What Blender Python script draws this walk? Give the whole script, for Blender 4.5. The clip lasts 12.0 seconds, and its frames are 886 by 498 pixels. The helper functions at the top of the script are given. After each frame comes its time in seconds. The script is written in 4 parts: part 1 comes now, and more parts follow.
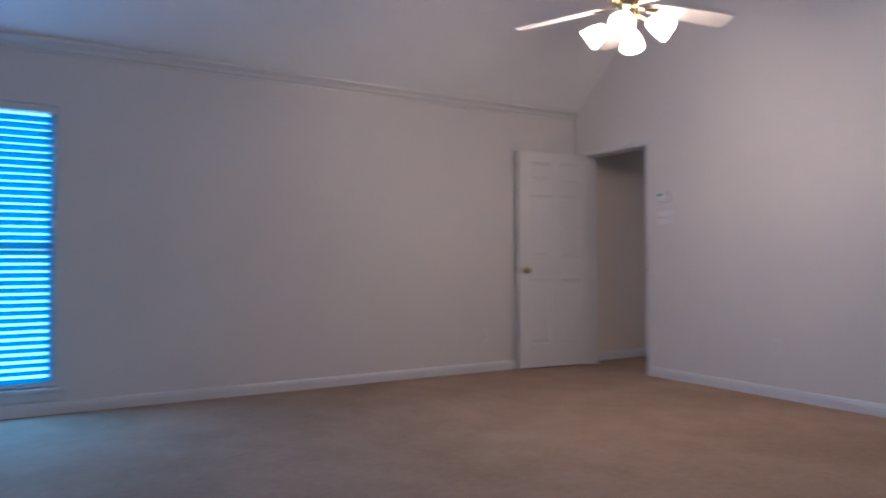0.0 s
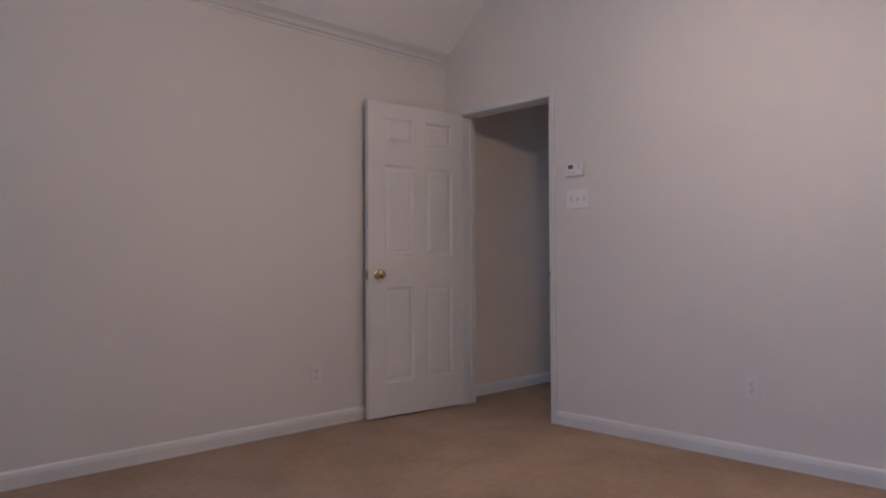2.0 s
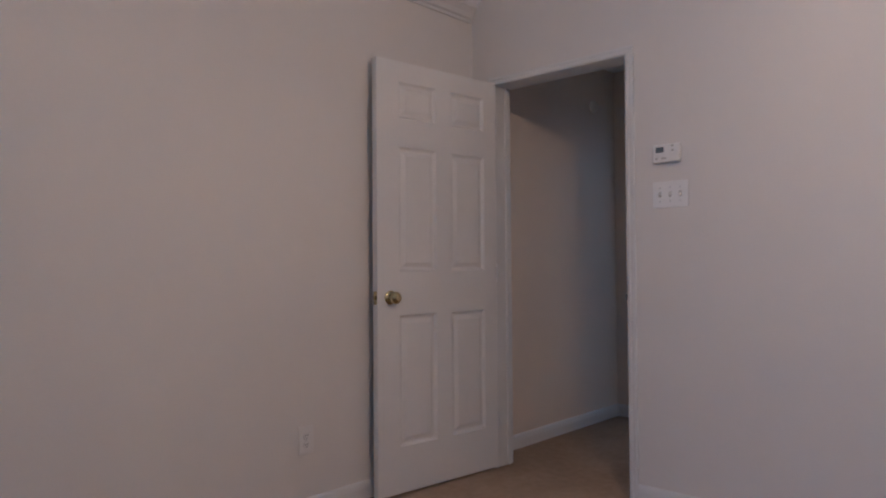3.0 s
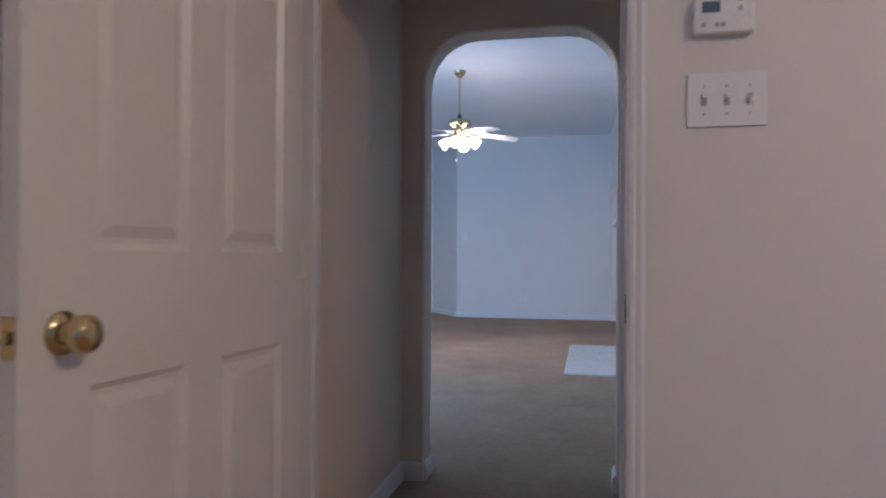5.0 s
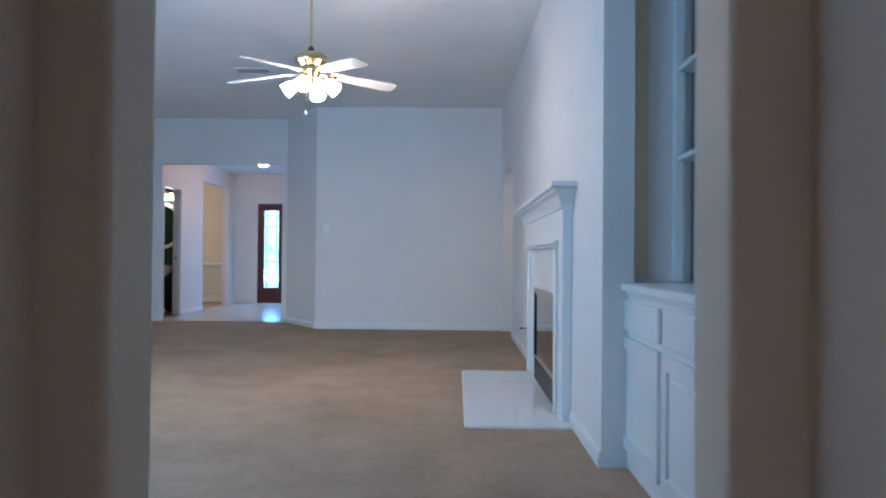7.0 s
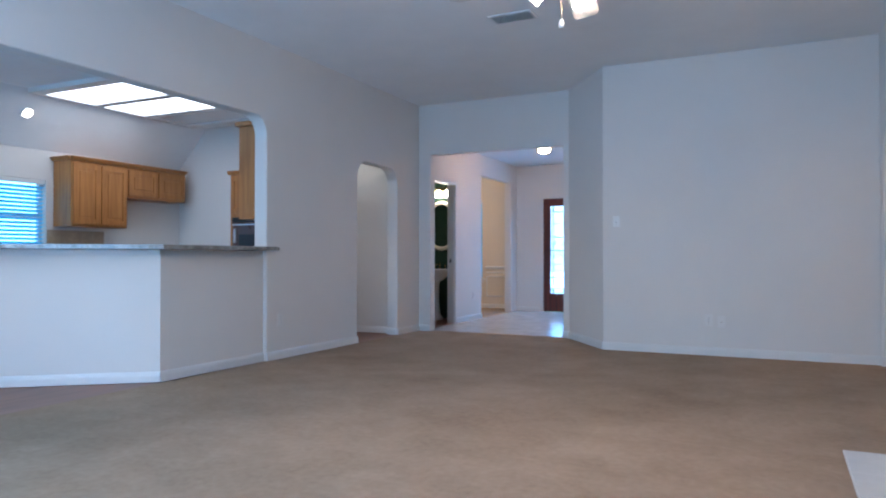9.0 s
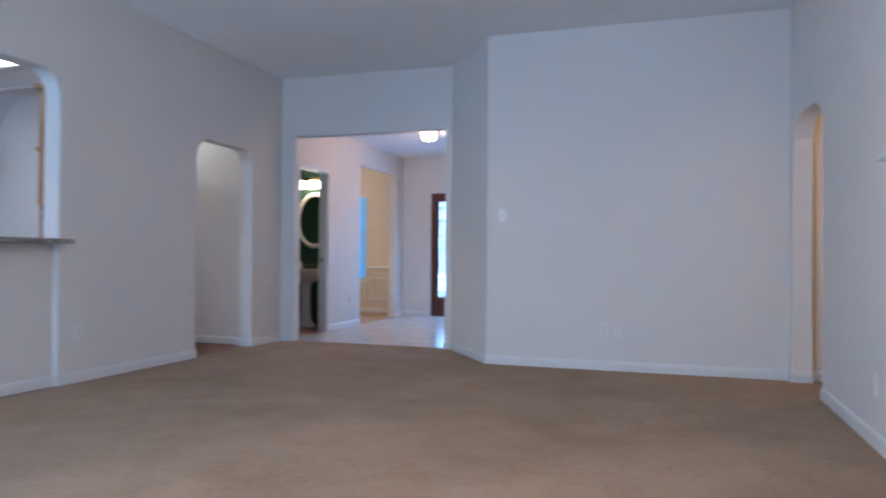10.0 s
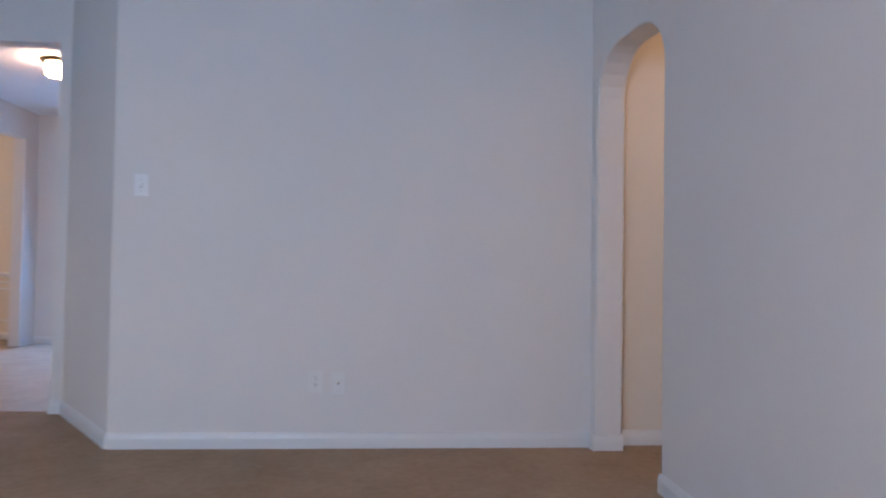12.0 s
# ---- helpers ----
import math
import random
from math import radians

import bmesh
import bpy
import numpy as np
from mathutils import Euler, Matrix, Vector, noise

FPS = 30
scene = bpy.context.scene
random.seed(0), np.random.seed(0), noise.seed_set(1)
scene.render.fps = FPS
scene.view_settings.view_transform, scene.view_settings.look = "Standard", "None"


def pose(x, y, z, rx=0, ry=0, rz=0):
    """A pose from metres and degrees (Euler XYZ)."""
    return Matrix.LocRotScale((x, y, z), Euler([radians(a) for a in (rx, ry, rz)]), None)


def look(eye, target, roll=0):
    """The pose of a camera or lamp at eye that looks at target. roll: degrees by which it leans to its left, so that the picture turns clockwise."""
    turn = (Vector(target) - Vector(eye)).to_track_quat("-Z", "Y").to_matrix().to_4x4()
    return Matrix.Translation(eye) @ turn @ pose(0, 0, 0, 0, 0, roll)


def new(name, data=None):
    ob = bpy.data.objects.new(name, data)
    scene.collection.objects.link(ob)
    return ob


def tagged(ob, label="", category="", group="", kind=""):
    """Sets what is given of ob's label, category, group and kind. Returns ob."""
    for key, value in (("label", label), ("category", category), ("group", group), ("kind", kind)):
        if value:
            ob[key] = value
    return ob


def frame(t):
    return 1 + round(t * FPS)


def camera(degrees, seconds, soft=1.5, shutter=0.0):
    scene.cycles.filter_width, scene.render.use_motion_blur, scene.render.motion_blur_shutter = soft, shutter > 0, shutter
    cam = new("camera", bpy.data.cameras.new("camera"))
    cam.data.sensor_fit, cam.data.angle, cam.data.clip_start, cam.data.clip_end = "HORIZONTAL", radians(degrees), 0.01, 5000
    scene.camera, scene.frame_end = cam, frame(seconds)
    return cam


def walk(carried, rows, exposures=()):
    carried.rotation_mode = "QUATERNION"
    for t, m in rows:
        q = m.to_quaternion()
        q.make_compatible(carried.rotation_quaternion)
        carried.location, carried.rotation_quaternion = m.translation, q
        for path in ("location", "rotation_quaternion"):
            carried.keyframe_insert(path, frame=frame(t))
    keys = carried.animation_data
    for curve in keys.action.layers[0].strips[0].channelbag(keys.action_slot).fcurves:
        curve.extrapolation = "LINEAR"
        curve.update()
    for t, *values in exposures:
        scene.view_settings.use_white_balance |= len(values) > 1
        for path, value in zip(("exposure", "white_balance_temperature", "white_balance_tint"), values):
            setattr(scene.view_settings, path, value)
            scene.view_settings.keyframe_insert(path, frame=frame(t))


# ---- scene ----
cam = camera(64.8, 12.0, soft=2.0, shutter=0.4)
PATH = [
    (0, (5.33, -4.707, 0.993), (3.61, -3.689, 1.034), -0.2),
    (0.5, (4.878, -4.591, 0.991), (3.459, -3.182, 1.026), -0.2),
    (0.7, (4.729, -4.471, 1.011), (3.318, -3.054, 1.048), -0.3),
    (1, (4.465, -4.294, 1.005), (3.051, -2.88, 1.038), -0.3),
    (1.5, (4.023, -3.872, 1.006), (2.597, -2.47, 1.045), -0.3),
    (2, (3.596, -3.527, 1.0), (2.161, -2.134, 1.039), -0.3),
    (2.5, (3.076, -3.214, 1.028), (1.665, -1.797, 1.082), -0.2),
    (2.7, (2.848, -3.087, 1.075), (1.444, -1.664, 1.126), -0.3),
    (4.3, (1.211, -2.219, 1.092), (0.537, -0.336, 1.11), -0.0),
    (4.5, (1.103, -2.061, 1.067), (0.582, -0.13, 1.085), 0.1),
    (5, (0.849, -1.596, 1.043), (0.442, 0.362, 1.061), 0.3),
    (5.5, (0.687, -1.109, 1.036), (0.548, 0.886, 1.054), 0.7),
    (6, (0.65, -0.545, 1.023), (0.55, 1.452, 1.046), 0.6),
    (6.5, (0.616, 0.007, 0.994), (0.579, 2.006, 1.019), 0.8),
    (7, (0.598, 0.585, 0.998), (0.557, 2.584, 1.019), 0.5),
    (7.5, (0.507, 1.108, 1.002), (0.307, 3.098, 1.02), 0.4),
    (7.7, (0.5, 1.316, 0.993), (0.21, 3.294, 1.012), 0.3),
    (9.3, (0.313, 2.978, 0.98), (-0.589, 4.763, 1.004), -0.0),
    (9.5, (0.281, 3.249, 1.002), (-0.612, 5.038, 1.025), 0.2),
    (10, (0.258, 3.817, 0.959), (-0.356, 5.721, 0.987), 0.5),
    (10.5, (0.235, 4.488, 1.012), (-0.166, 6.447, 1.036), 0.7),
    (11, (0.181, 5.099, 0.975), (0.056, 7.095, 1.006), 0.8),
    (11.2, (0.174, 5.344, 0.997), (0.08, 7.342, 1.031), 0.8),
    (11.5, (0.156, 5.741, 1.009), (0.112, 7.74, 1.037), 0.6),
    (12, (0.1, 6.332, 0.961), (0.253, 8.326, 1.012), 0.9),
]
walk(cam, [(t, look(eye, target, roll)) for t, eye, target, roll in PATH], exposures=[(0, -0.13, 4850, 16), (0.8, -0.18, 5000, 16), (2.7, -0.19, 5050, 15), (4.6, -0.14, 5150, 15), (5.6, -0.06, 5320, 13), (6.4, 0.0, 5500, 9), (8, 0.06, 5600, 10), (9.5, 0.12, 5800, 15), (10.4, 0.17, 5900, 17), (12, 0.08, 6120, 21)])

# ---- world and light ----
world = bpy.data.worlds.new("sky")
scene.world = world
world.use_nodes = True
wn = world.node_tree.nodes
sky = wn.new("ShaderNodeTexSky")
sky.sky_type, sky.sun_disc = "NISHITA", False
sky.sun_elevation, sky.sun_rotation = radians(14), radians(200)
wn["Background"].inputs["Strength"].default_value = 0.12
world.node_tree.links.new(sky.outputs[0], wn["Background"].inputs["Color"])

sun = new("sun", bpy.data.lights.new("sun", "SUN"))
sun.data.energy, sun.data.angle, sun.data.color = 0.6, radians(12), (1.0, 0.95, 0.88)
sun.matrix_world = look((0, 0, 20), (4, 12, 14))

DAY = (0.32, 0.63, 1.0)


def window_light(name, eye, target, w, h, watts, color=DAY):
    lamp = bpy.data.lights.new(name, "AREA")
    lamp.shape, lamp.size, lamp.size_y, lamp.energy, lamp.color = "RECTANGLE", w, h, watts, color
    ob = new(name, lamp)
    ob.matrix_world = look(eye, target)
    return ob


window_light("bedroom_window_light", (0.012, -5.09, 1.12), (3, -5.09, 1.12), 0.96, 1.76, 40, (0.20, 0.58, 1.0))
window_light("living_window_light", (-2.65, 1.73, 1.45), (-2.65, 6, 2.9), 2.2, 1.9, 130)
window_light("nook_window_light", (-6.2, 3.15, 1.45), (-6.0, 8, 1.3), 2.4, 1.7, 34)
window_light("dining_window_light", (-5.3, 15.185, 1.33), (-5.3, 12, 1.33), 0.84, 1.46, 3, (0.12, 0.45, 1.0))
window_light("door_glass_light", (-3.0, 14.70, 1.15), (-3.0, 10, 0.2), 0.7, 1.5, 22, (0.14, 0.48, 1.0))


# ---- materials ----
def mat(name, color, rough=0.6, metal=0.0, vary=0.06, scale=3.0, fine=60.0, bump=0.0, spec=0.5, emit=None, strength=0.0, second=None, coat=0.0):
    m = bpy.data.materials.new(name)
    m.use_nodes = True
    n, l = m.node_tree.nodes, m.node_tree.links
    b = n["Principled BSDF"]
    b.inputs["Roughness"].default_value, b.inputs["Metallic"].default_value = rough, metal
    b.inputs["Specular IOR Level"].default_value = spec
    b.inputs["Coat Weight"].default_value = coat
    big, small = n.new("ShaderNodeTexNoise"), n.new("ShaderNodeTexNoise")
    big.inputs["Scale"].default_value, small.inputs["Scale"].default_value = scale, fine
    big.inputs["Detail"].default_value, small.inputs["Detail"].default_value = 8, 5
    big.inputs["Roughness"].default_value = 0.62
    geo = n.new("ShaderNodeNewGeometry")
    l.new(geo.outputs["Position"], big.inputs["Vector"])
    l.new(geo.outputs["Position"], small.inputs["Vector"])
    mix = n.new("ShaderNodeMix")
    mix.data_type = "FLOAT"
    mix.inputs[0].default_value = 0.4
    l.new(big.outputs[0], mix.inputs[2])
    l.new(small.outputs[0], mix.inputs[3])
    ramp = n.new("ShaderNodeValToRGB")
    lo = second or [c * (1 - vary) for c in color]
    hi = [min(1, c * (1 + vary)) for c in color]
    ramp.color_ramp.elements[0].position, ramp.color_ramp.elements[1].position = 0.36, 0.64
    ramp.color_ramp.elements[0].color, ramp.color_ramp.elements[1].color = (*lo, 1), (*hi, 1)
    l.new(mix.outputs[0], ramp.inputs[0])
    l.new(ramp.outputs[0], b.inputs["Base Color"])
    rr = n.new("ShaderNodeMapRange")
    rr.inputs["To Min"].default_value, rr.inputs["To Max"].default_value = max(0.02, rough - 0.08), min(1, rough + 0.08)
    l.new(big.outputs[0], rr.inputs["Value"])
    l.new(rr.outputs[0], b.inputs["Roughness"])
    if bump:
        bp = n.new("ShaderNodeBump")
        bp.inputs["Strength"].default_value, bp.inputs["Distance"].default_value = bump, 0.004
        l.new(small.outputs[0], bp.inputs["Height"])
        l.new(bp.outputs[0], b.inputs["Normal"])
    if emit:
        b.inputs["Emission Color"].default_value = (*emit, 1)
        b.inputs["Emission Strength"].default_value = strength
    return m


def wood(name, color, dark, axis="Z", scale=1.0, rough=0.38):
    m = bpy.data.materials.new(name)
    m.use_nodes = True
    n, l = m.node_tree.nodes, m.node_tree.links
    b = n["Principled BSDF"]
    b.inputs["Roughness"].default_value = rough
    co = n.new("ShaderNodeNewGeometry")
    mp = n.new("ShaderNodeMapping")
    mp.inputs["Scale"].default_value = {"Z": (22, 22, 1.2), "Y": (22, 1.2, 22), "X": (1.2, 22, 22)}[axis]
    l.new(co.outputs["Position"], mp.inputs["Vector"])
    a, c = n.new("ShaderNodeTexNoise"), n.new("ShaderNodeTexNoise")
    a.inputs["Scale"].default_value, a.inputs["Detail"].default_value, a.inputs["Distortion"].default_value = scale, 6, 0.6
    c.inputs["Scale"].default_value = 2.5
    l.new(mp.outputs[0], a.inputs["Vector"])
    l.new(co.outputs["Position"], c.inputs["Vector"])
    mix = n.new("ShaderNodeMix")
    mix.data_type = "FLOAT"
    mix.inputs[0].default_value = 0.35
    l.new(a.outputs[0], mix.inputs[2])
    l.new(c.outputs[0], mix.inputs[3])
    ramp = n.new("ShaderNodeValToRGB")
    ramp.color_ramp.elements[0].position, ramp.color_ramp.elements[1].position = 0.38, 0.62
    ramp.color_ramp.elements[0].color, ramp.color_ramp.elements[1].color = (*dark, 1), (*color, 1)
    l.new(mix.outputs[0], ramp.inputs[0])
    l.new(ramp.outputs[0], b.inputs["Base Color"])
    bp = n.new("ShaderNodeBump")
    bp.inputs["Strength"].default_value, bp.inputs["Distance"].default_value = 0.15, 0.002
    l.new(a.outputs[0], bp.inputs["Height"])
    l.new(bp.outputs[0], b.inputs["Normal"])
    return m


def glass(name, color=(1, 1, 1), rough=0.02, bump=0.0):
    m = bpy.data.materials.new(name)
    m.use_nodes = True
    n, l = m.node_tree.nodes, m.node_tree.links
    b = n["Principled BSDF"]
    b.inputs["Base Color"].default_value = (*color, 1)
    b.inputs["Roughness"].default_value = rough
    b.inputs["Transmission Weight"].default_value = 1.0
    b.inputs["IOR"].default_value = 1.45
    if bump:
        t, bp = n.new("ShaderNodeTexNoise"), n.new("ShaderNodeBump")
        t.inputs["Scale"].default_value = 45
        bp.inputs["Strength"].default_value, bp.inputs["Distance"].default_value = bump, 0.01
        l.new(t.outputs[0], bp.inputs["Height"])
        l.new(bp.outputs[0], b.inputs["Normal"])
    return m


def pile(name, color):
    """Cut-pile carpet: broad trodden patches, small tufts leaning either way, and a fibre grain."""
    m = bpy.data.materials.new(name)
    m.use_nodes = True
    n, l = m.node_tree.nodes, m.node_tree.links
    b = n["Principled BSDF"]
    b.inputs["Roughness"].default_value, b.inputs["Specular IOR Level"].default_value = 0.97, 0.1
    geo = n.new("ShaderNodeNewGeometry")
    total = None
    for scale, detail, warp, share in ((1.1, 2, 0.3, 0.40), (4.0, 2, 0.3, 0.26), (24.0, 3, 0.2, 0.30), (210.0, 2, 0.0, 0.42)):
        t = n.new("ShaderNodeTexNoise")
        t.inputs["Scale"].default_value, t.inputs["Detail"].default_value, t.inputs["Distortion"].default_value = scale, detail, warp
        l.new(geo.outputs["Position"], t.inputs["Vector"])
        a = n.new("ShaderNodeMath")
        a.operation = "MULTIPLY_ADD"
        a.inputs[1].default_value = share
        if total is None:
            a.inputs[2].default_value = 0.5 - 0.5 * (0.40 + 0.26 + 0.30 + 0.42)
        else:
            l.new(total.outputs[0], a.inputs[2])
        l.new(t.outputs[0], a.inputs[0])
        total = a
    ramp = n.new("ShaderNodeValToRGB")
    ramp.color_ramp.elements[0].position, ramp.color_ramp.elements[1].position = 0.34, 0.66
    ramp.color_ramp.elements[0].color = (color[0] * 0.78, color[1] * 0.76, color[2] * 0.73, 1)
    ramp.color_ramp.elements[1].color = (color[0] * 1.17, color[1] * 1.18, color[2] * 1.2, 1)
    l.new(total.outputs[0], ramp.inputs[0])
    l.new(ramp.outputs[0], b.inputs["Base Color"])
    bp = n.new("ShaderNodeBump")
    bp.inputs["Strength"].default_value, bp.inputs["Distance"].default_value = 0.8, 0.006
    l.new(total.outputs[0], bp.inputs["Height"])
    l.new(bp.outputs[0], b.inputs["Normal"])
    return m


PAINT = mat("off_white_wall_paint", (0.735, 0.70, 0.66), 0.75, vary=0.025, scale=1.3, fine=180, bump=0.12)
WARM = mat("cream_wall_paint", (0.72, 0.645, 0.535), 0.75, vary=0.025, scale=1.3, fine=180, bump=0.12)
CEIL = mat("ceiling_paint", (0.86, 0.86, 0.855), 0.9, vary=0.03, scale=2, fine=140, bump=0.35)
TRIM = mat("white_trim_paint", (0.73, 0.72, 0.70), 0.38, vary=0.02, scale=4, fine=90, bump=0.03)
DOORW = mat("white_door_paint", (0.76, 0.74, 0.71), 0.35, vary=0.02, scale=4, fine=90, bump=0.05)
# Colour of the warm-lit shade along the niche wall's edge.
TANSHADE = mat("tan_wall_shade", (0.72, 0.56, 0.385), 0.7, vary=0.05, scale=4, fine=90, bump=0.1)
# Beige here carries the bedroom lamp's warm light in the wall colour.
LAMPWARM = mat("lamp_warmed_wall_paint", (0.80, 0.69, 0.575), 0.6, vary=0.03, scale=2.0, fine=120, bump=0.1, spec=0.3)
CARPET = pile("tan_carpet", (0.375, 0.272, 0.19))
TILE = mat("pale_floor_tile", (0.60, 0.57, 0.53), 0.22, vary=0.06, scale=5, fine=40, bump=0.02)
HEARTH = mat("white_hearth_tile", (0.72, 0.71, 0.69), 0.14, vary=0.04, scale=5, fine=30)
GROUT = mat("grout", (0.5, 0.48, 0.45), 0.9)
BRASS = mat("polished_brass", (0.62, 0.50, 0.27), 0.17, 1.0, vary=0.05, scale=12)
BLACK = mat("black_metal", (0.02, 0.02, 0.022), 0.4, 0.3, vary=0.2, scale=8)
BLADE = mat("white_fan_blade", (0.74, 0.72, 0.68), 0.4, vary=0.03)
SHADE = mat("frosted_lamp_glass", (0.9, 0.88, 0.84), 0.4, emit=(1.0, 0.675, 0.415), strength=40)
BULB = mat("bright_lamp_bulb", (0.9, 0.9, 0.88), 0.4, emit=(1.0, 0.675, 0.415), strength=310)
SHADE2 = mat("frosted_living_lamp_glass", (0.9, 0.88, 0.84), 0.4, emit=(1.0, 0.79, 0.62), strength=52)
BULB2 = mat("bright_living_lamp_bulb", (0.9, 0.9, 0.88), 0.4, emit=(1.0, 0.79, 0.62), strength=350)
FOYERG = mat("lit_foyer_glass", (0.9, 0.85, 0.75), 0.3, emit=(1.0, 0.62, 0.38), strength=95)
VANITYG = mat("lit_vanity_glass", (0.9, 0.85, 0.75), 0.3, emit=(1.0, 0.80, 0.55), strength=22)
PANEL = mat("lit_ceiling_panel", (0.9, 0.9, 0.9), 0.5, emit=(0.95, 0.98, 1.0), strength=4.4)
SPOT = mat("lit_downlight", (0.9, 0.9, 0.9), 0.5, emit=(1.0, 0.9, 0.8), strength=8)
OUTLET = mat("off_white_plastic", (0.755, 0.73, 0.70), 0.35, vary=0.02)
PLATE = mat("white_plastic", (0.81, 0.80, 0.78), 0.3, vary=0.02)
BROWNP = mat("dark_brown_plastic", (0.075, 0.038, 0.03), 0.3)
DARKP = mat("dark_plastic", (0.05, 0.055, 0.05), 0.3)
OAK = wood("honey_oak", (0.45, 0.195, 0.055), (0.31, 0.12, 0.032), "Z")
OAKY = wood("honey_oak_rail", (0.43, 0.185, 0.05), (0.29, 0.11, 0.03), "Y")
REDWOOD = wood("red_brown_door_wood", (0.16, 0.030, 0.014), (0.07, 0.012, 0.007), "Z", rough=0.3)
FLOORW = wood("brown_floor_wood", (0.26, 0.10, 0.045), (0.15, 0.05, 0.02), "Y")
GRANITE = mat("speckled_granite", (0.34, 0.31, 0.27), 0.2, vary=0.5, scale=14, fine=120, second=(0.10, 0.09, 0.08))
GREEN = mat("dark_green_paint", (0.012, 0.055, 0.035), 0.6, vary=0.1, bump=0.1, fine=180)
PORC = mat("white_porcelain", (0.82, 0.81, 0.79), 0.12, vary=0.01, coat=0.3)
CREAMF = mat("cream_mirror_frame", (0.74, 0.70, 0.60), 0.35, vary=0.05)
MIRROR = mat("mirror_silver", (0.92, 0.93, 0.92), 0.02, 1.0, vary=0.0)
MIRROR.node_tree.nodes["Principled BSDF"].inputs["Roughness"].default_value = 0.02
GLASS = glass("window_glass")
LEADED = glass("leaded_door_glass", (0.95, 0.98, 1.0), 0.18, 0.8)
FIREGLASS = mat("dark_reflective_fire_glass", (0.36, 0.34, 0.33), 0.05, 1.0, vary=0.04)
SLAT = mat("white_slat_blue_backlight", (0.80, 0.80, 0.80), 0.5, vary=0.02)
# The white slats get the sky's blue backlight as a translucent tint.
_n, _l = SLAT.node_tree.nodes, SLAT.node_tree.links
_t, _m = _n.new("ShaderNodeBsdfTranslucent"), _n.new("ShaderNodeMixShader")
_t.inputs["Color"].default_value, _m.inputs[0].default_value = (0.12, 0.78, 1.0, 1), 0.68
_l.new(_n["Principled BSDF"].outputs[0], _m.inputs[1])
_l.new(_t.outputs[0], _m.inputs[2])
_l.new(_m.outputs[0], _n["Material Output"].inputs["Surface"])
STEEL = mat("brushed_steel", (0.55, 0.55, 0.55), 0.3, 1.0, vary=0.05)
STRIP = mat("bronze_metal_strip", (0.22, 0.22, 0.225), 0.5, 0.6, vary=0.1)
HGROUT = mat("white_grout", (0.74, 0.73, 0.71), 0.8)
FIREBRICK = mat("firebrick", (0.12, 0.10, 0.085), 0.9, vary=0.25, scale=9, bump=0.5)
GROUND = mat("lawn", (0.10, 0.14, 0.06), 0.95, vary=0.3, scale=0.8, bump=0.5)
BROWNTILE = mat("brown_backsplash_tile", (0.42, 0.32, 0.22), 0.4, vary=0.2, scale=9)


# ---- builders ----
def box(bm, x0, x1, y0, y1, z0, z1, bevel=0.0):
    r = bmesh.ops.create_cube(bm, size=1.0)
    vs = r["verts"]
    bmesh.ops.scale(bm, verts=vs, vec=(x1 - x0, y1 - y0, z1 - z0))
    bmesh.ops.translate(bm, verts=vs, vec=((x0 + x1) / 2, (y0 + y1) / 2, (z0 + z1) / 2))
    if bevel:
        es = list({e for v in vs for e in v.link_edges})
        bmesh.ops.bevel(bm, geom=es, offset=bevel, segments=2, affect="EDGES", profile=0.5)
    return vs


def boxm(*a, bevel=0.0):
    bm = bmesh.new()
    box(bm, *a, bevel=bevel)
    return bm


def tube(bm, r0, r1, z0, z1, n=20, m=None, caps=True):
    r = bmesh.ops.create_cone(bm, cap_ends=caps, segments=n, radius1=r0, radius2=r1, depth=z1 - z0)
    bmesh.ops.translate(bm, verts=r["verts"], vec=(0, 0, (z0 + z1) / 2))
    if m:
        bmesh.ops.transform(bm, matrix=m, verts=r["verts"])
    return r["verts"]


def lathe(bm, prof, n=24, m=None):
    """A turned body: prof holds (radius, height) pairs."""
    rings = []
    for r, z in prof:
        rings.append([bm.verts.new((r * math.cos(2 * math.pi * k / n), r * math.sin(2 * math.pi * k / n), z)) for k in range(n)])
    for a, b in zip(rings, rings[1:]):
        for k in range(n):
            bm.faces.new((a[k], a[(k + 1) % n], b[(k + 1) % n], b[k]))
    for ring in (rings[0], rings[-1]):
        bm.faces.new(ring)
    if m:
        bmesh.ops.transform(bm, matrix=m, verts=[v for r in rings for v in r])
    return bm


def sweep(prof, start, end, out, up=(0, 0, 1)):
    """A moulding: prof holds (out, up) pairs, swept from start to end."""
    bm = bmesh.new()
    o, u = Vector(out), Vector(up)
    a = [bm.verts.new(Vector(start) + o * p + u * q) for p, q in prof]
    b = [bm.verts.new(Vector(end) + o * p + u * q) for p, q in prof]
    k = len(prof)
    for i in range(k):
        bm.faces.new((a[i], a[(i + 1) % k], b[(i + 1) % k], b[i]))
    bm.faces.new(a)
    bm.faces.new(b)
    return bm


def mesh(name, bm, material, smooth=False):
    bmesh.ops.recalc_face_normals(bm, faces=bm.faces)
    me = bpy.data.meshes.new(name)
    bm.to_mesh(me)
    bm.free()
    me.materials.append(material)
    if smooth:
        me.polygons.foreach_set("use_smooth", [True] * len(me.polygons))
        me.set_sharp_from_angle(angle=radians(38))
    return me


def part(name, bm, material, parent, label="", smooth=False):
    ob = new(name, mesh(name, bm, material, smooth))
    ob.parent = parent
    return tagged(ob, label)


def solid(name, bm, material, label="", category="", kind="structure", group="", smooth=False):
    return tagged(new(name, mesh(name, bm, material, smooth)), label, category, group, kind)


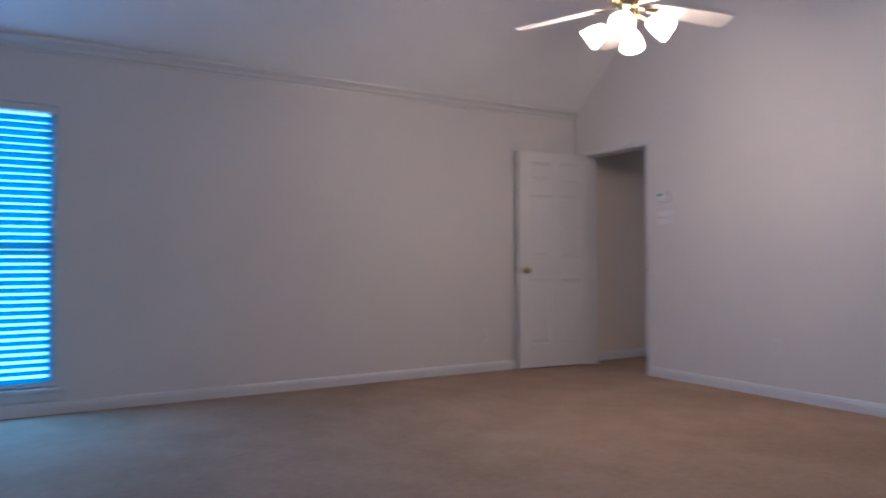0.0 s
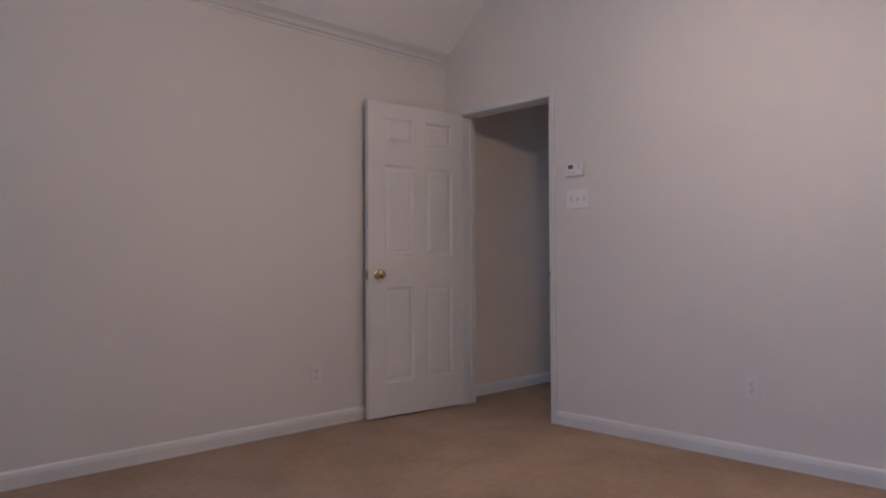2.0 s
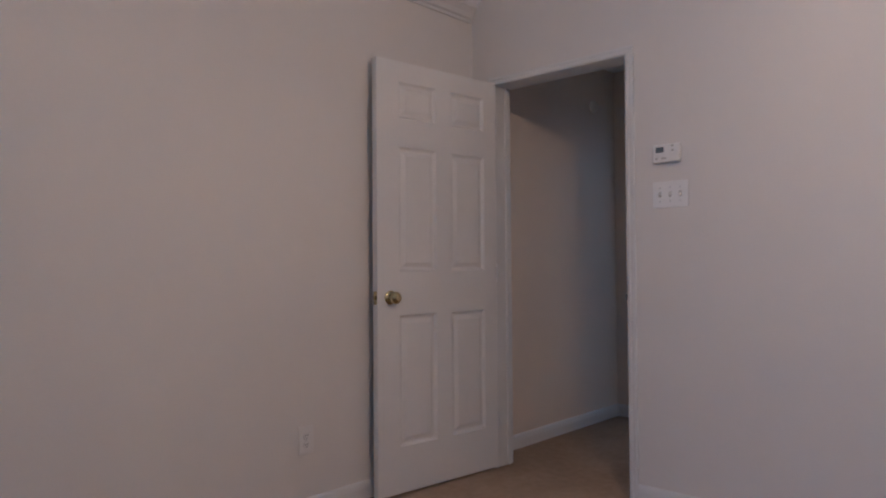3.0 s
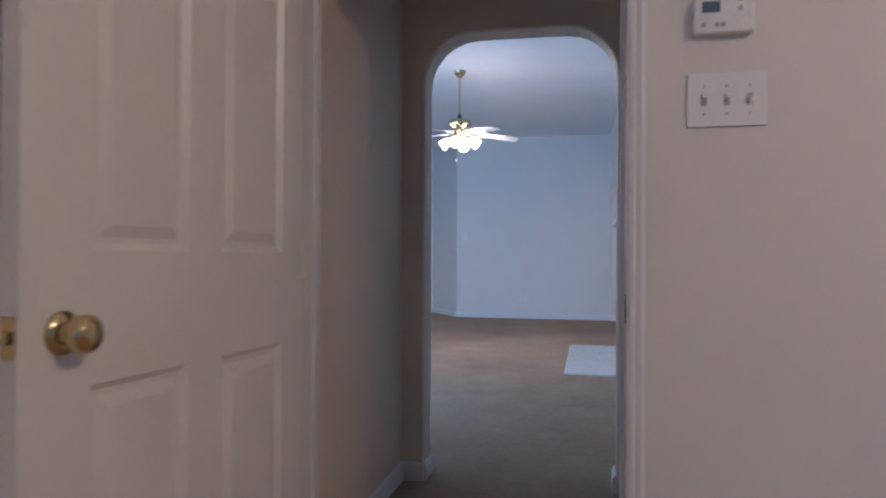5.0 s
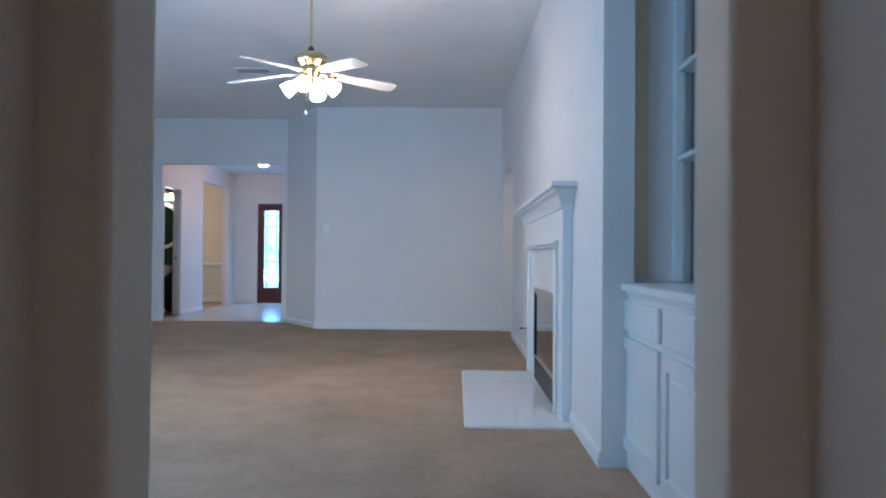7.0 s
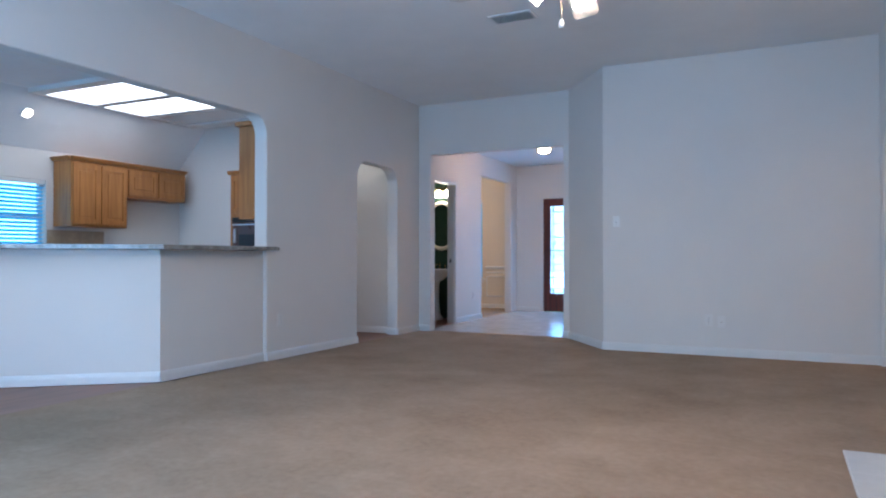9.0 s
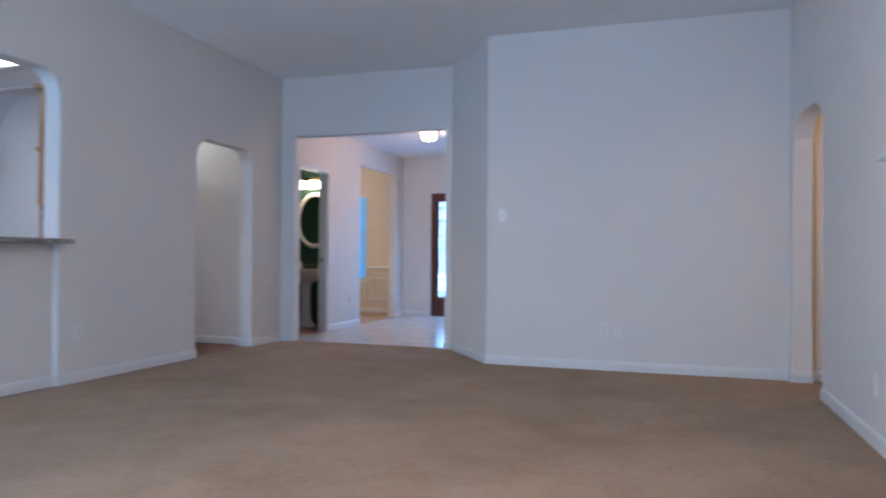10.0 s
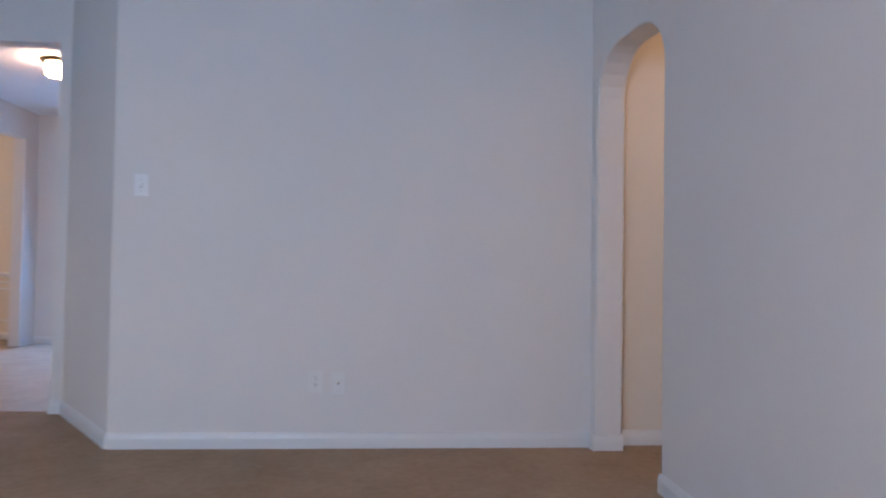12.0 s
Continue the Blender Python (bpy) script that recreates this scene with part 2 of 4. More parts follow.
def thing(name, label, category, m=None, group="", kind=""):
    ob = new(name)
    ob.empty_display_size = 0.1
    if m:
        ob.matrix_world = m
    return tagged(ob, label, category, group, kind)


def outline(u0, u1, z0, z1, r=0.0, n=7):
    """A closed loop, anticlockwise, whose two upper corners are rounded by r."""
    pts = [(u0, z0), (u1, z0)]
    if r:
        pts += [(u1 - r + r * math.cos(a), z1 - r + r * math.sin(a)) for a in np.linspace(0, math.pi / 2, n)]
        pts += [(u0 + r + r * math.cos(a), z1 - r + r * math.sin(a)) for a in np.linspace(math.pi / 2, math.pi, n)]
    else:
        pts += [(u1, z1), (u0, z1)]
    return pts


def slab(loop, holes, place, depth):
    """A plate bounded by loop and pierced by holes; place maps (u, z, d) to the world."""
    bm = bmesh.new()
    edges = []
    for lp in (loop, *holes):
        vs = [bm.verts.new((u, z, 0)) for u, z in lp]
        edges += [bm.edges.new((vs[i], vs[(i + 1) % len(vs)])) for i in range(len(vs))]
    bmesh.ops.triangle_fill(bm, use_beauty=True, use_dissolve=False, edges=edges)
    ext = bmesh.ops.extrude_face_region(bm, geom=list(bm.faces))
    bmesh.ops.translate(bm, verts=[g for g in ext["geom"] if isinstance(g, bmesh.types.BMVert)], vec=(0, 0, depth))
    for v in bm.verts:
        v.co = Vector(place(v.co.x, v.co.y, v.co.z))
    return bm


def wall(name, axis, at, thick, u0, u1, z1, doors=(), windows=(), material=None, label="", gable=None, z0=0.0):
    """A wall with its face at axis = at, thick metres deep, from u0 to u1. doors: (from, to, top, radius); windows: (from, to, sill, top, radius)."""
    loop = [(u0, z0)]
    for a, b, top, r in sorted(doors):
        arch = outline(a, b, z0, top, r)
        loop += [arch[0]] + arch[2:][::-1] + [arch[1]]
    loop += [(u1, z0)] + (gable or [(u1, z1), (u0, z1)])
    holes = [outline(a, b, s, t, r) for a, b, s, t, r in windows]
    place = (lambda u, z, d: (at + d, u, z)) if axis == "x" else (lambda u, z, d: (u, at + d, z))
    bm = slab(loop, holes, place, thick)
    bmesh.ops.recalc_face_normals(bm, faces=bm.faces)
    k = 1 if axis == "x" else 0
    soft = []
    for a, b, top, r in doors:
        for e in bm.edges:
            (u, z), (u2, z2) = [(v.co[k], v.co.z) for v in e.verts]
            if r and min(u, u2) > a - 1e-3 and max(u, u2) < b + 1e-3 and max(z, z2) < top + 1e-3 and max(z, z2) > z0 + 1e-3 and abs(u - u2) + abs(z - z2) > 1e-4 and e.calc_face_angle(0) > 1.2:
                soft.append(e)
    if soft:
        bmesh.ops.bevel(bm, geom=soft, offset=0.013, segments=3, profile=0.5, affect="EDGES", clamp_overlap=True)
    return solid(name, bm, material or PAINT, label, "wall")


BASE = [(0, 0), (0.015, 0), (0.015, 0.052), (0.011, 0.070), (0.006, 0.079), (0, 0.082)]


def baseboard(start, end, out):
    return solid("baseboard", sweep(BASE, (*start, 0), (*end, 0), (*out, 0)), TRIM, "white painted wooden baseboard along the wall", "baseboard", group="baseboards")


# ---- bedroom shell ----
CARPETED = [(0.0, -7.0), (6.4, -7.0), (6.4, 0.06), (4.6, 0.06), (4.6, 0.7), (3.0, 0.7), (3.0, 0.06), (1.087, 0.06), (1.087, 1.64), (1.98, 1.64), (1.98, 3.96), (1.29, 3.96), (1.29, 10.99), (-4.0, 10.99), (-4.0, 1.64), (0.0, 1.64)]
solid("floor", slab(CARPETED, [], lambda u, v, d: (u, v, -d), 0.12), CARPET, "tan cut-pile carpet, slightly worn and blotchy", "floor")
wall("wall_bedroom_west", "x", 0.0, -0.14, -7.0, 0.0, 2.60, windows=[(-5.62, -4.56, 0.18, 2.06, 0)], label="off-white painted bedroom wall with a tall window")
wall("wall_bedroom_north", "y", 0.0, 0.12, 0.0, 6.4, 3.1, doors=[(0.144, 0.948, 2.056, 0), (3.41, 4.014, 2.05, 0)],
     gable=[(6.4, 3.46), (1.15, 3.46), (0.0, 2.46)], label="off-white painted bedroom wall with the doorway")
wall("wall_bedroom_east", "x", 6.4, 0.12, -7.0, 0.12, 3.6, label="plain off-white painted wall")
wall("wall_bedroom_south", "y", -7.0, -0.12, -0.14, 6.52, 3.6, label="plain off-white painted wall")
bm = bmesh.new()
vs = [bm.verts.new(p) for p in ((-0.14, -7.0, 2.34), (1.15, -7.0, 3.46), (6.4, -7.0, 3.46), (6.4, -7.0, 3.56), (1.11, -7.0, 3.56), (-0.14, -7.0, 2.44))]
f = bm.faces.new(vs)
ext = bmesh.ops.extrude_face_region(bm, geom=[f])
bmesh.ops.translate(bm, verts=[g for g in ext["geom"] if isinstance(g, bmesh.types.BMVert)], vec=(0, 7.0, 0))
solid("ceiling_bedroom", bm, CEIL, "white textured bedroom ceiling, sloped along one wall", "ceiling")
CROWN = [(0, 0), (0.010, 0), (0.012, 0.014), (0.024, 0.022), (0.034, 0.044), (0.054, 0.064), (0.062, 0.068), (0.066, 0.084), (0, 0.084)]
solid("trim_crown", sweep(CROWN, (0, -7.0, 2.405), (0, -0.02, 2.405), (1, 0, 0)), TRIM, "white crown moulding under the sloped ceiling", "moulding")
baseboard((0, -7.0), (0, 0), (1, 0))
baseboard((0.973, 0), (3.364, 0), (0, -1))
baseboard((4.06, 0), (6.4, 0), (0, -1))
baseboard((0.0, 0.0), (0.10, 0), (0, -1))

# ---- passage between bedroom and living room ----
wall("wall_passage_west", "x", 0.0, -0.12, 0.12, 1.56, 2.5, material=LAMPWARM, label="passage wall in beige that holds the lamplight's warmth")
wall("wall_passage_east", "x", 1.087, 0.12, 0.12, 1.56, 2.5, material=LAMPWARM, label="passage wall in beige that holds the lamplight's warmth")
solid("ceiling_passage", boxm(-0.12, 1.2, 0.12, 1.56, 2.44, 2.54), CEIL, "white textured passage ceiling", "ceiling")
baseboard((0, 0.12), (0, 1.56), (1, 0))
baseboard((1.087, 0.12), (1.087, 1.56), (-1, 0))
baseboard((0, 1.56), (0.105, 1.56), (0, -1))
baseboard((0.972, 1.56), (1.087, 1.56), (0, -1))
baseboard((0.105, 1.56), (0.105, 1.715), (1, 0))
baseboard((0.972, 1.56), (0.972, 1.715), (-1, 0))

# ---- living room shell ----
H = 3.02
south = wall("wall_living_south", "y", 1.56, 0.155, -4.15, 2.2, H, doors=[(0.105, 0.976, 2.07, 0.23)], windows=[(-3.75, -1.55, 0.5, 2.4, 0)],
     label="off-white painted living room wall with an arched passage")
south.data.materials.append(LAMPWARM)
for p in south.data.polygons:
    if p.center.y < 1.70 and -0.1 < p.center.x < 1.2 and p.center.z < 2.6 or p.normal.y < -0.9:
        p.material_index = 1  # the passage side has lamplight warmth in its colour
wall("wall_living_west", "x", -4.0, -0.15, 1.715, 10.92, H, doors=[(3.6, 7.82, 2.31, 0.17), (9.40, 10.33, 2.10, 0.2)], label="off-white painted wall with kitchen opening and small arch")
east = wall("wall_living_east", "x", 1.29, 0.15, 3.93, 10.06, H, doors=[(9.30, 9.99, 2.12, 0.24)], windows=[(5.02, 6.38, 0.03, 0.78, 0)], label="off-white painted wall with the fireplace and an arch")
for v in east.data.vertices:
    v.co.x -= max(0, v.co.y - 9.31) * 0.125  # the pier past the arch stands a little forward
wall("wall_living_north", "y", 10.06, 0.12, -1.33, 1.335, H, label="plain off-white painted wall")
wall("wall_foyer_opening", "y", 10.92, 0.13, -4.15, -1.93, H, doors=[(-3.83, -2.01, 2.35, 0)], label="off-white painted wall with the wide foyer opening")
bm = bmesh.new()
quad = [(-1.33, 10.06), (-1.94, 10.92), (-1.84, 10.99), (-1.22, 10.12)]
f = bm.faces.new([bm.verts.new((x, y, 0)) for x, y in quad])
ext = bmesh.ops.extrude_face_region(bm, geom=[f])
bmesh.ops.translate(bm, verts=[g for g in ext["geom"] if isinstance(g, bmesh.types.BMVert)], vec=(0, 0, H))
solid("wall_angled", bm, PAINT, "narrow angled off-white wall beside the foyer opening", "wall")
solid("ceiling_living", boxm(-4.15, 2.3, 1.56, 11.11, H, H + 0.1), CEIL, "white textured living room ceiling", "ceiling")
baseboard((-1.33, 10.06), (1.198, 10.06), (0, -1))
baseboard((-1.33, 10.06), (-1.94, 10.92), (-0.816, -0.578))
baseboard((-2.01, 10.92), (-1.93, 10.92), (0, -1))
baseboard((-2.01, 10.92), (-2.01, 11.05), (-1, 0))
baseboard((1.29, 6.86), (1.29, 9.30), (-1, 0))
baseboard((1.29, 3.93), (1.29, 4.78), (-1, 0))
baseboard((1.19, 9.99), (1.355, 9.99), (0, -1))
baseboard((1.205, 9.99), (1.197, 10.06), (-1, 0))
baseboard((-4.0, 7.82), (-4.0, 9.40), (1, 0))
baseboard((-4.0, 10.33), (-4.0, 10.92), (1, 0))
baseboard((-4.0, 10.92), (-3.84, 10.92), (0, -1))
baseboard((-4.0, 10.33), (-4.15, 10.33), (0, -1))
# ---- kitchen and back hall shell ----
solid("floor_kitchen", boxm(-7.4, -4.0, 1.6, 11.3, -0.13, -0.004), FLOORW, "brown kitchen floor", "floor")
wall("wall_kitchen_west", "x", -7.25, -0.12, 1.6, 9.9, 2.9, windows=[(6.6, 7.86, 1.05, 1.87, 0)], label="off-white painted kitchen wall with a blind-covered window")
wall("wall_kitchen_north", "y", 9.85, 0.12, -7.25, -5.35, 2.9, label="off-white painted kitchen wall")
wall("wall_kitchen_south", "y", 3.0, -0.12, -7.37, -4.15, 2.9, windows=[(-7.0, -4.6, 0.6, 2.3, 0)], label="off-white painted breakfast nook wall")
wall("wall_hall_west", "x", -5.35, -0.12, 9.97, 10.43, 2.9, label="off-white painted hall wall")
wall("wall_hall_north", "y", 10.43, 0.1, -5.47, -4.15, 2.9, label="off-white painted hall wall")
bm = bmesh.new()
f = bm.faces.new([bm.verts.new(p) for p in ((-7.25, 3.0, 2.21), (-6.75, 3.0, 2.76), (-4.15, 3.0, 2.76), (-4.15, 3.0, 2.86), (-6.8, 3.0, 2.86), (-7.25, 3.0, 2.32))])
ext = bmesh.ops.extrude_face_region(bm, geom=[f])
bmesh.ops.translate(bm, verts=[g for g in ext["geom"] if isinstance(g, bmesh.types.BMVert)], vec=(0, 8.3, 0))
solid("ceiling_kitchen", bm, CEIL, "white kitchen ceiling with a sloped edge", "ceiling")
baseboard((-5.35, 10.43), (-4.15, 10.43), (0, -1))

# ---- foyer, dining room, powder room shells ----
solid("floor_foyer", boxm(-3.985, -1.4, 10.99, 14.76, -0.13, -0.002), TILE, "glossy pale foyer tile floor", "floor")
solid("floor_dining", boxm(-8.0, -3.985, 13.0, 15.3, -0.13, -0.001), CARPET, "tan dining room carpet", "floor")
solid("floor_powder", boxm(-5.8, -3.985, 11.05, 13.0, -0.13, -0.003), FLOORW, "brown wood powder room floor", "floor")
wall("wall_foyer_west", "x", -3.985, -0.12, 11.05, 14.76, 2.66, doors=[(11.254, 12.046, 2.08, 0), (13.06, 14.45, 2.32, 0)], label="off-white painted foyer wall with two openings")
wall("wall_foyer_east", "x", -1.5, 0.12, 10.95, 14.76, 2.66, label="plain off-white painted foyer wall")
wall("wall_foyer_north", "y", 14.76, 0.12, -3.985, -1.4, 2.66, doors=[(-3.48, -2.52, 2.04, 0)], label="off-white painted wall with the front door")
solid("ceiling_foyer", boxm(-4.1, -1.38, 11.05, 14.88, 2.65, 2.75), CEIL, "white foyer ceiling", "ceiling")
wall("wall_dining_north", "y", 15.2, 0.12, -8.0, -3.985, 2.66, windows=[(-5.75, -4.85, 0.57, 2.09, 0)], material=WARM, label="cream dining room wall with a window")
wall("wall_dining_west", "x", -8.0, -0.12, 12.9, 15.32, 2.66, material=WARM, label="plain cream dining room wall")
wall("wall_dining_east", "x", -4.11, 0.004, 14.452, 15.2, 2.66, material=WARM, label="plain cream dining room wall")
wall("wall_dining_south", "y", 12.96, 0.05, -8.0, -4.11, 2.66, material=WARM, label="plain cream dining room wall")
solid("ceiling_dining", boxm(-8.1, -4.11, 12.9, 15.32, 2.65, 2.75), CEIL, "white dining room ceiling", "ceiling")
wall("wall_powder_north", "y", 12.75, 0.1, -5.8, -4.107, 2.5, material=GREEN, label="dark green painted powder room wall")
wall("wall_powder_west", "x", -5.8, -0.1, 11.0, 12.85, 2.5, material=GREEN, label="dark green painted powder room wall")
wall("wall_powder_south", "y", 11.15, -0.05, -5.8, -4.107, 2.5, material=GREEN, label="dark green painted powder room wall")
solid("ceiling_powder", boxm(-5.9, -4.107, 11.1, 12.85, 2.44, 2.5), CEIL, "white powder room ceiling", "ceiling")
baseboard((-3.985, 12.071), (-3.985, 13.06), (1, 0))
baseboard((-3.985, 14.45), (-3.985, 14.76), (1, 0))
baseboard((-3.985, 14.76), (-3.54, 14.76), (0, -1))
baseboard((-3.985, 11.05), (-3.985, 11.229), (1, 0))

# ---- hall behind the right arch ----
solid("floor_side_hall", boxm(1.29, 3.6, 9.0, 10.3, -0.13, -0.001), CARPET, "tan hall carpet", "floor")
wall("wall_side_hall_north", "y", 10.10, 0.1, 1.335, 3.6, 2.6, material=WARM, label="cream painted side hall wall")
wall("wall_side_hall_south", "y", 9.15, -0.1, 1.41, 3.6, 2.6, material=WARM, label="cream painted side hall wall")
wall("wall_side_hall_east", "x", 3.6, 0.1, 9.05, 10.32, 2.6, material=WARM, label="cream painted side hall wall")
solid("ceiling_side_hall", boxm(1.41, 3.7, 9.05, 10.32, 2.44, 2.54), CEIL, "white side hall ceiling", "ceiling")
baseboard((1.34, 10.10), (3.6, 10.10), (0, -1))
hl = bpy.data.lights.new("side_hall_bulb", "POINT")
hl.energy, hl.color, hl.shadow_soft_size = 12, (1.0, 0.71, 0.49), 0.08
new("side_hall_bulb", hl).location = (2.6, 9.7, 2.3)
bl = bpy.data.lights.new("back_hall_bulb", "POINT")
bl.energy, bl.color, bl.shadow_soft_size = 5, (0.93, 0.97, 0.88), 0.1
new("back_hall_bulb", bl).location = (-4.85, 9.95, 2.45)
dl = bpy.data.lights.new("dining_bulb", "POINT")
dl.energy, dl.color, dl.shadow_soft_size = 40, (1.0, 0.77, 0.53), 0.12
new("dining_bulb", dl).location = (-6.4, 14.5, 2.2)

# ---- sky glow outside the windows ----
GLOW = mat("hazy_sky", (0.3, 0.5, 0.7), 1.0, emit=(0.26, 0.64, 1.0), strength=4.0)
GLOW2 = mat("bright_hazy_sky", (0.4, 0.55, 0.7), 1.0, emit=(0.45, 0.70, 1.0), strength=4.2)
solid("backdrop_bedroom", boxm(-3.1, -3.0, -9, -1, -0.2, 4), GLOW, "plain pale blue sky", "sky", kind="structure")
solid("backdrop_kitchen", boxm(-10.1, -10.0, 3, 11, -0.2, 4), GLOW, "plain pale blue sky", "sky", kind="structure")
GLOW3 = mat("blue_hazy_sky", (0.3, 0.5, 0.7), 1.0, emit=(0.12, 0.45, 1.0), strength=0.8)
solid("backdrop_front", boxm(-4.3, 1, 18.0, 18.1, -0.2, 4), GLOW2, "plain pale blue sky", "sky", kind="structure")

solid("backdrop_dining", boxm(-9, -4.4, 18.0, 18.1, -0.2, 4), GLOW3, "plain pale blue sky", "sky", kind="structure")

# ---- ground outside ----
solid("ground", boxm(-900, 900, -900, 900, -0.4, -0.2), GROUND, "lawn around the house", "ground")


# ---- doors, casings and fittings ----
def rot(m, bm):
    bmesh.ops.transform(bm, matrix=m, verts=bm.verts)
    return bm


def six_panel_leaf(parent, w=0.762, h=2.03, t=0.035, material=None, st=0.107, mid=0.100, shift=0.0):
    """A six-panel door leaf, hinged at x = 0, in the plane y = 0 to -t."""
    material = material or DOORW
    cw = (w - 2 * st - mid) / 2
    cols = [(st - shift, st - shift + cw), (st + cw + mid - shift, w - st - shift)]
    rows = [(0.215, 0.83), (1.035, 1.625), (1.76, 1.935)]
    holes = [outline(a, b, z0, z1) for a, b in cols for z0, z1 in rows]
    leaf = part("leaf", slab(outline(0, w, 0, h), holes, lambda u, z, d: (u, -d, z), t), material, parent)
    for a, b in cols:
        for z0, z1 in rows:
            bm = bmesh.new()
            box(bm, a, b, -t / 2 - 0.006, -t / 2 + 0.006, z0, z1)
            for s in (-1, 1):
                y0, y1 = -t / 2 + s * 0.006, -t / 2 + s * 0.0145
                lo = [bm.verts.new((x, y0, z)) for x, z in ((a + 0.022, z0 + 0.022), (b - 0.022, z0 + 0.022), (b - 0.022, z1 - 0.022), (a + 0.022, z1 - 0.022))]
                hi = [bm.verts.new((x, y1, z)) for x, z in ((a + 0.042, z0 + 0.042), (b - 0.042, z0 + 0.042), (b - 0.042, z1 - 0.042), (a + 0.042, z1 - 0.042))]
                for i in range(4):
                    bm.faces.new((lo[i], lo[(i + 1) % 4], hi[(i + 1) % 4], hi[i]))
                bm.faces.new(hi)
                # sloped sticking round the panel
                ya = -t / 2 + s * (t / 2 - 0.0005)
                o = [bm.verts.new((x, ya, z)) for x, z in ((a, z0), (b, z0), (b, z1), (a, z1))]
                i2 = [bm.verts.new((x, y0, z)) for x, z in ((a + 0.012, z0 + 0.012), (b - 0.012, z0 + 0.012), (b - 0.012, z1 - 0.012), (a + 0.012, z1 - 0.012))]
                for i in range(4):
                    bm.faces.new((o[i], o[(i + 1) % 4], i2[(i + 1) % 4], i2[i]))
            part("panel", bm, material, leaf)
    return leaf


KNOB = [(0.0, 0.0), (0.033, 0.0), (0.033, 0.004), (0.028, 0.010), (0.016, 0.013), (0.014, 0.018), (0.020, 0.023), (0.027, 0.031), (0.029, 0.041), (0.027, 0.051), (0.020, 0.058), (0.010, 0.061), (0.0, 0.062)]


def door_knob(parent, x, z, t=0.035, sides=(1, -1)):
    for s in sides:
        m = pose(x, 0 if s > 0 else -t, z, -90 if s > 0 else 90)
        part("knob", lathe(bmesh.new(), KNOB, 24, m), BRASS, parent, "polished brass door knob", smooth=True)


def hinges(parent, t=0.035):
    for z in (0.25, 1.02, 1.80):
        bm = bmesh.new()
        tube(bm, 0.006, 0.006, z - 0.045, z + 0.045, 10, pose(-0.004, 0.004, 0))
        part("hinge", bm, TRIM, parent, "painted hinge")


bd = thing("door_1", "white painted six-panel door standing wide open against the wall", "door", pose(0.172, -0.016, 0.012, 0, 0, 180 + 84.2), kind="structure")
six_panel_leaf(bd, 0.775, shift=0.02)
door_knob(bd, 0.702, 0.915)
hinges(bd)
part("latch_plate", boxm(0.7745, 0.7765, -0.030, -0.005, 0.885, 0.945), BRASS, bd, "brass latch plate")
part("latch", boxm(0.7765, 0.785, -0.024, -0.012, 0.905, 0.925, bevel=0.003), BRASS, bd)

cd = thing("door_2", "white painted six-panel closet door, closed", "door", pose(4.009, 0.012, 0.012, 0, 0, 180), kind="structure")
six_panel_leaf(cd, 0.592, st=0.112, mid=0.116)
door_knob(cd, 0.538, 0.915)
part("latch_plate", boxm(0.593, 0.5955, 0.0, 0.018, 0.885, 0.945), STRIP, cd, "dark latch plate")

CASE = [(0, 0), (0.012, 0), (0.016, 0.008), (0.016, 0.015), (0.011, 0.019), (0.014, 0.031), (0.010, 0.040), (0, 0.040)]


def casing(name, axis, at, out, u0, u1, top, label, jamb=None):
    """A moulded casing round an opening, with the boards that line it (jamb = depth)."""
    fr = thing(name, label, "door frame", kind="structure")
    P = (lambda u, z: (at, u, z)) if axis == "x" else (lambda u, z: (u, at, z))
    o = (out, 0, 0) if axis == "x" else (0, out, 0)
    U = (0, 1, 0) if axis == "x" else (1, 0, 0)
    neg = tuple(-c for c in U)
    part("casing_side", sweep(CASE, P(u0, 0), P(u0, top), o, neg), TRIM, fr)
    part("casing_side", sweep(CASE, P(u1, 0), P(u1, top), o, U), TRIM, fr)
    part("casing_head", sweep(CASE, P(u0 - 0.040, top), P(u1 + 0.040, top), o, (0, 0, 1)), TRIM, fr)
    if jamb:
        d0, d1 = (at, at - out * jamb)
        lo, hi = min(d0, d1) + 0.0015, max(d0, d1) - 0.0015
        for a, b in ((u0 - 0.016, u0), (u1, u1 + 0.016)):
            bm = boxm(lo, hi, a, b, 0, top) if axis == "x" else boxm(a, b, lo, hi, 0, top)
            part("jamb", bm, TRIM, fr)
        bm = boxm(lo, hi, u0 - 0.016, u1 + 0.016, top, top + 0.02) if axis == "x" else boxm(u0 - 0.016, u1 + 0.016, lo, hi, top, top + 0.02)
        part("jamb_head", bm, TRIM, fr)
        mid = (lo + hi) / 2 + 0.02
        for a, b in ((u0, u0 + 0.010), (u1 - 0.010, u1)):
            bm = boxm(mid, mid + 0.03, a, b, 0, top) if axis == "x" else boxm(a, b, mid, mid + 0.03, 0, top)
            part("stop", bm, TRIM, fr)
    return fr


fr = casing("door_frame", "y", 0.0, -1, 0.160, 0.932, 2.036, "white moulded casing round the bedroom doorway", 0.12)
strike = part("strike_plate", boxm(0.9295, 0.9318, -0.001, 0.026, 0.893, 0.957), STRIP, fr, "small dark bronze strike plate")
part("lip", boxm(0.9285, 0.9315, -0.018, 0.001, 0.912, 0.938, bevel=0.001), STRIP, strike)
part("hole", boxm(0.9288, 0.9295, 0.006, 0.018, 0.908, 0.942), BLACK, strike)
casing("door_frame", "y", 0.0, -1, 3.405, 4.019, 2.055, "white moulded casing round the closet door")

# passage side of the doorway
casing("door_frame", "y", 0.12, 1, 0.160, 0.932, 2.036, "white moulded casing facing the passage")


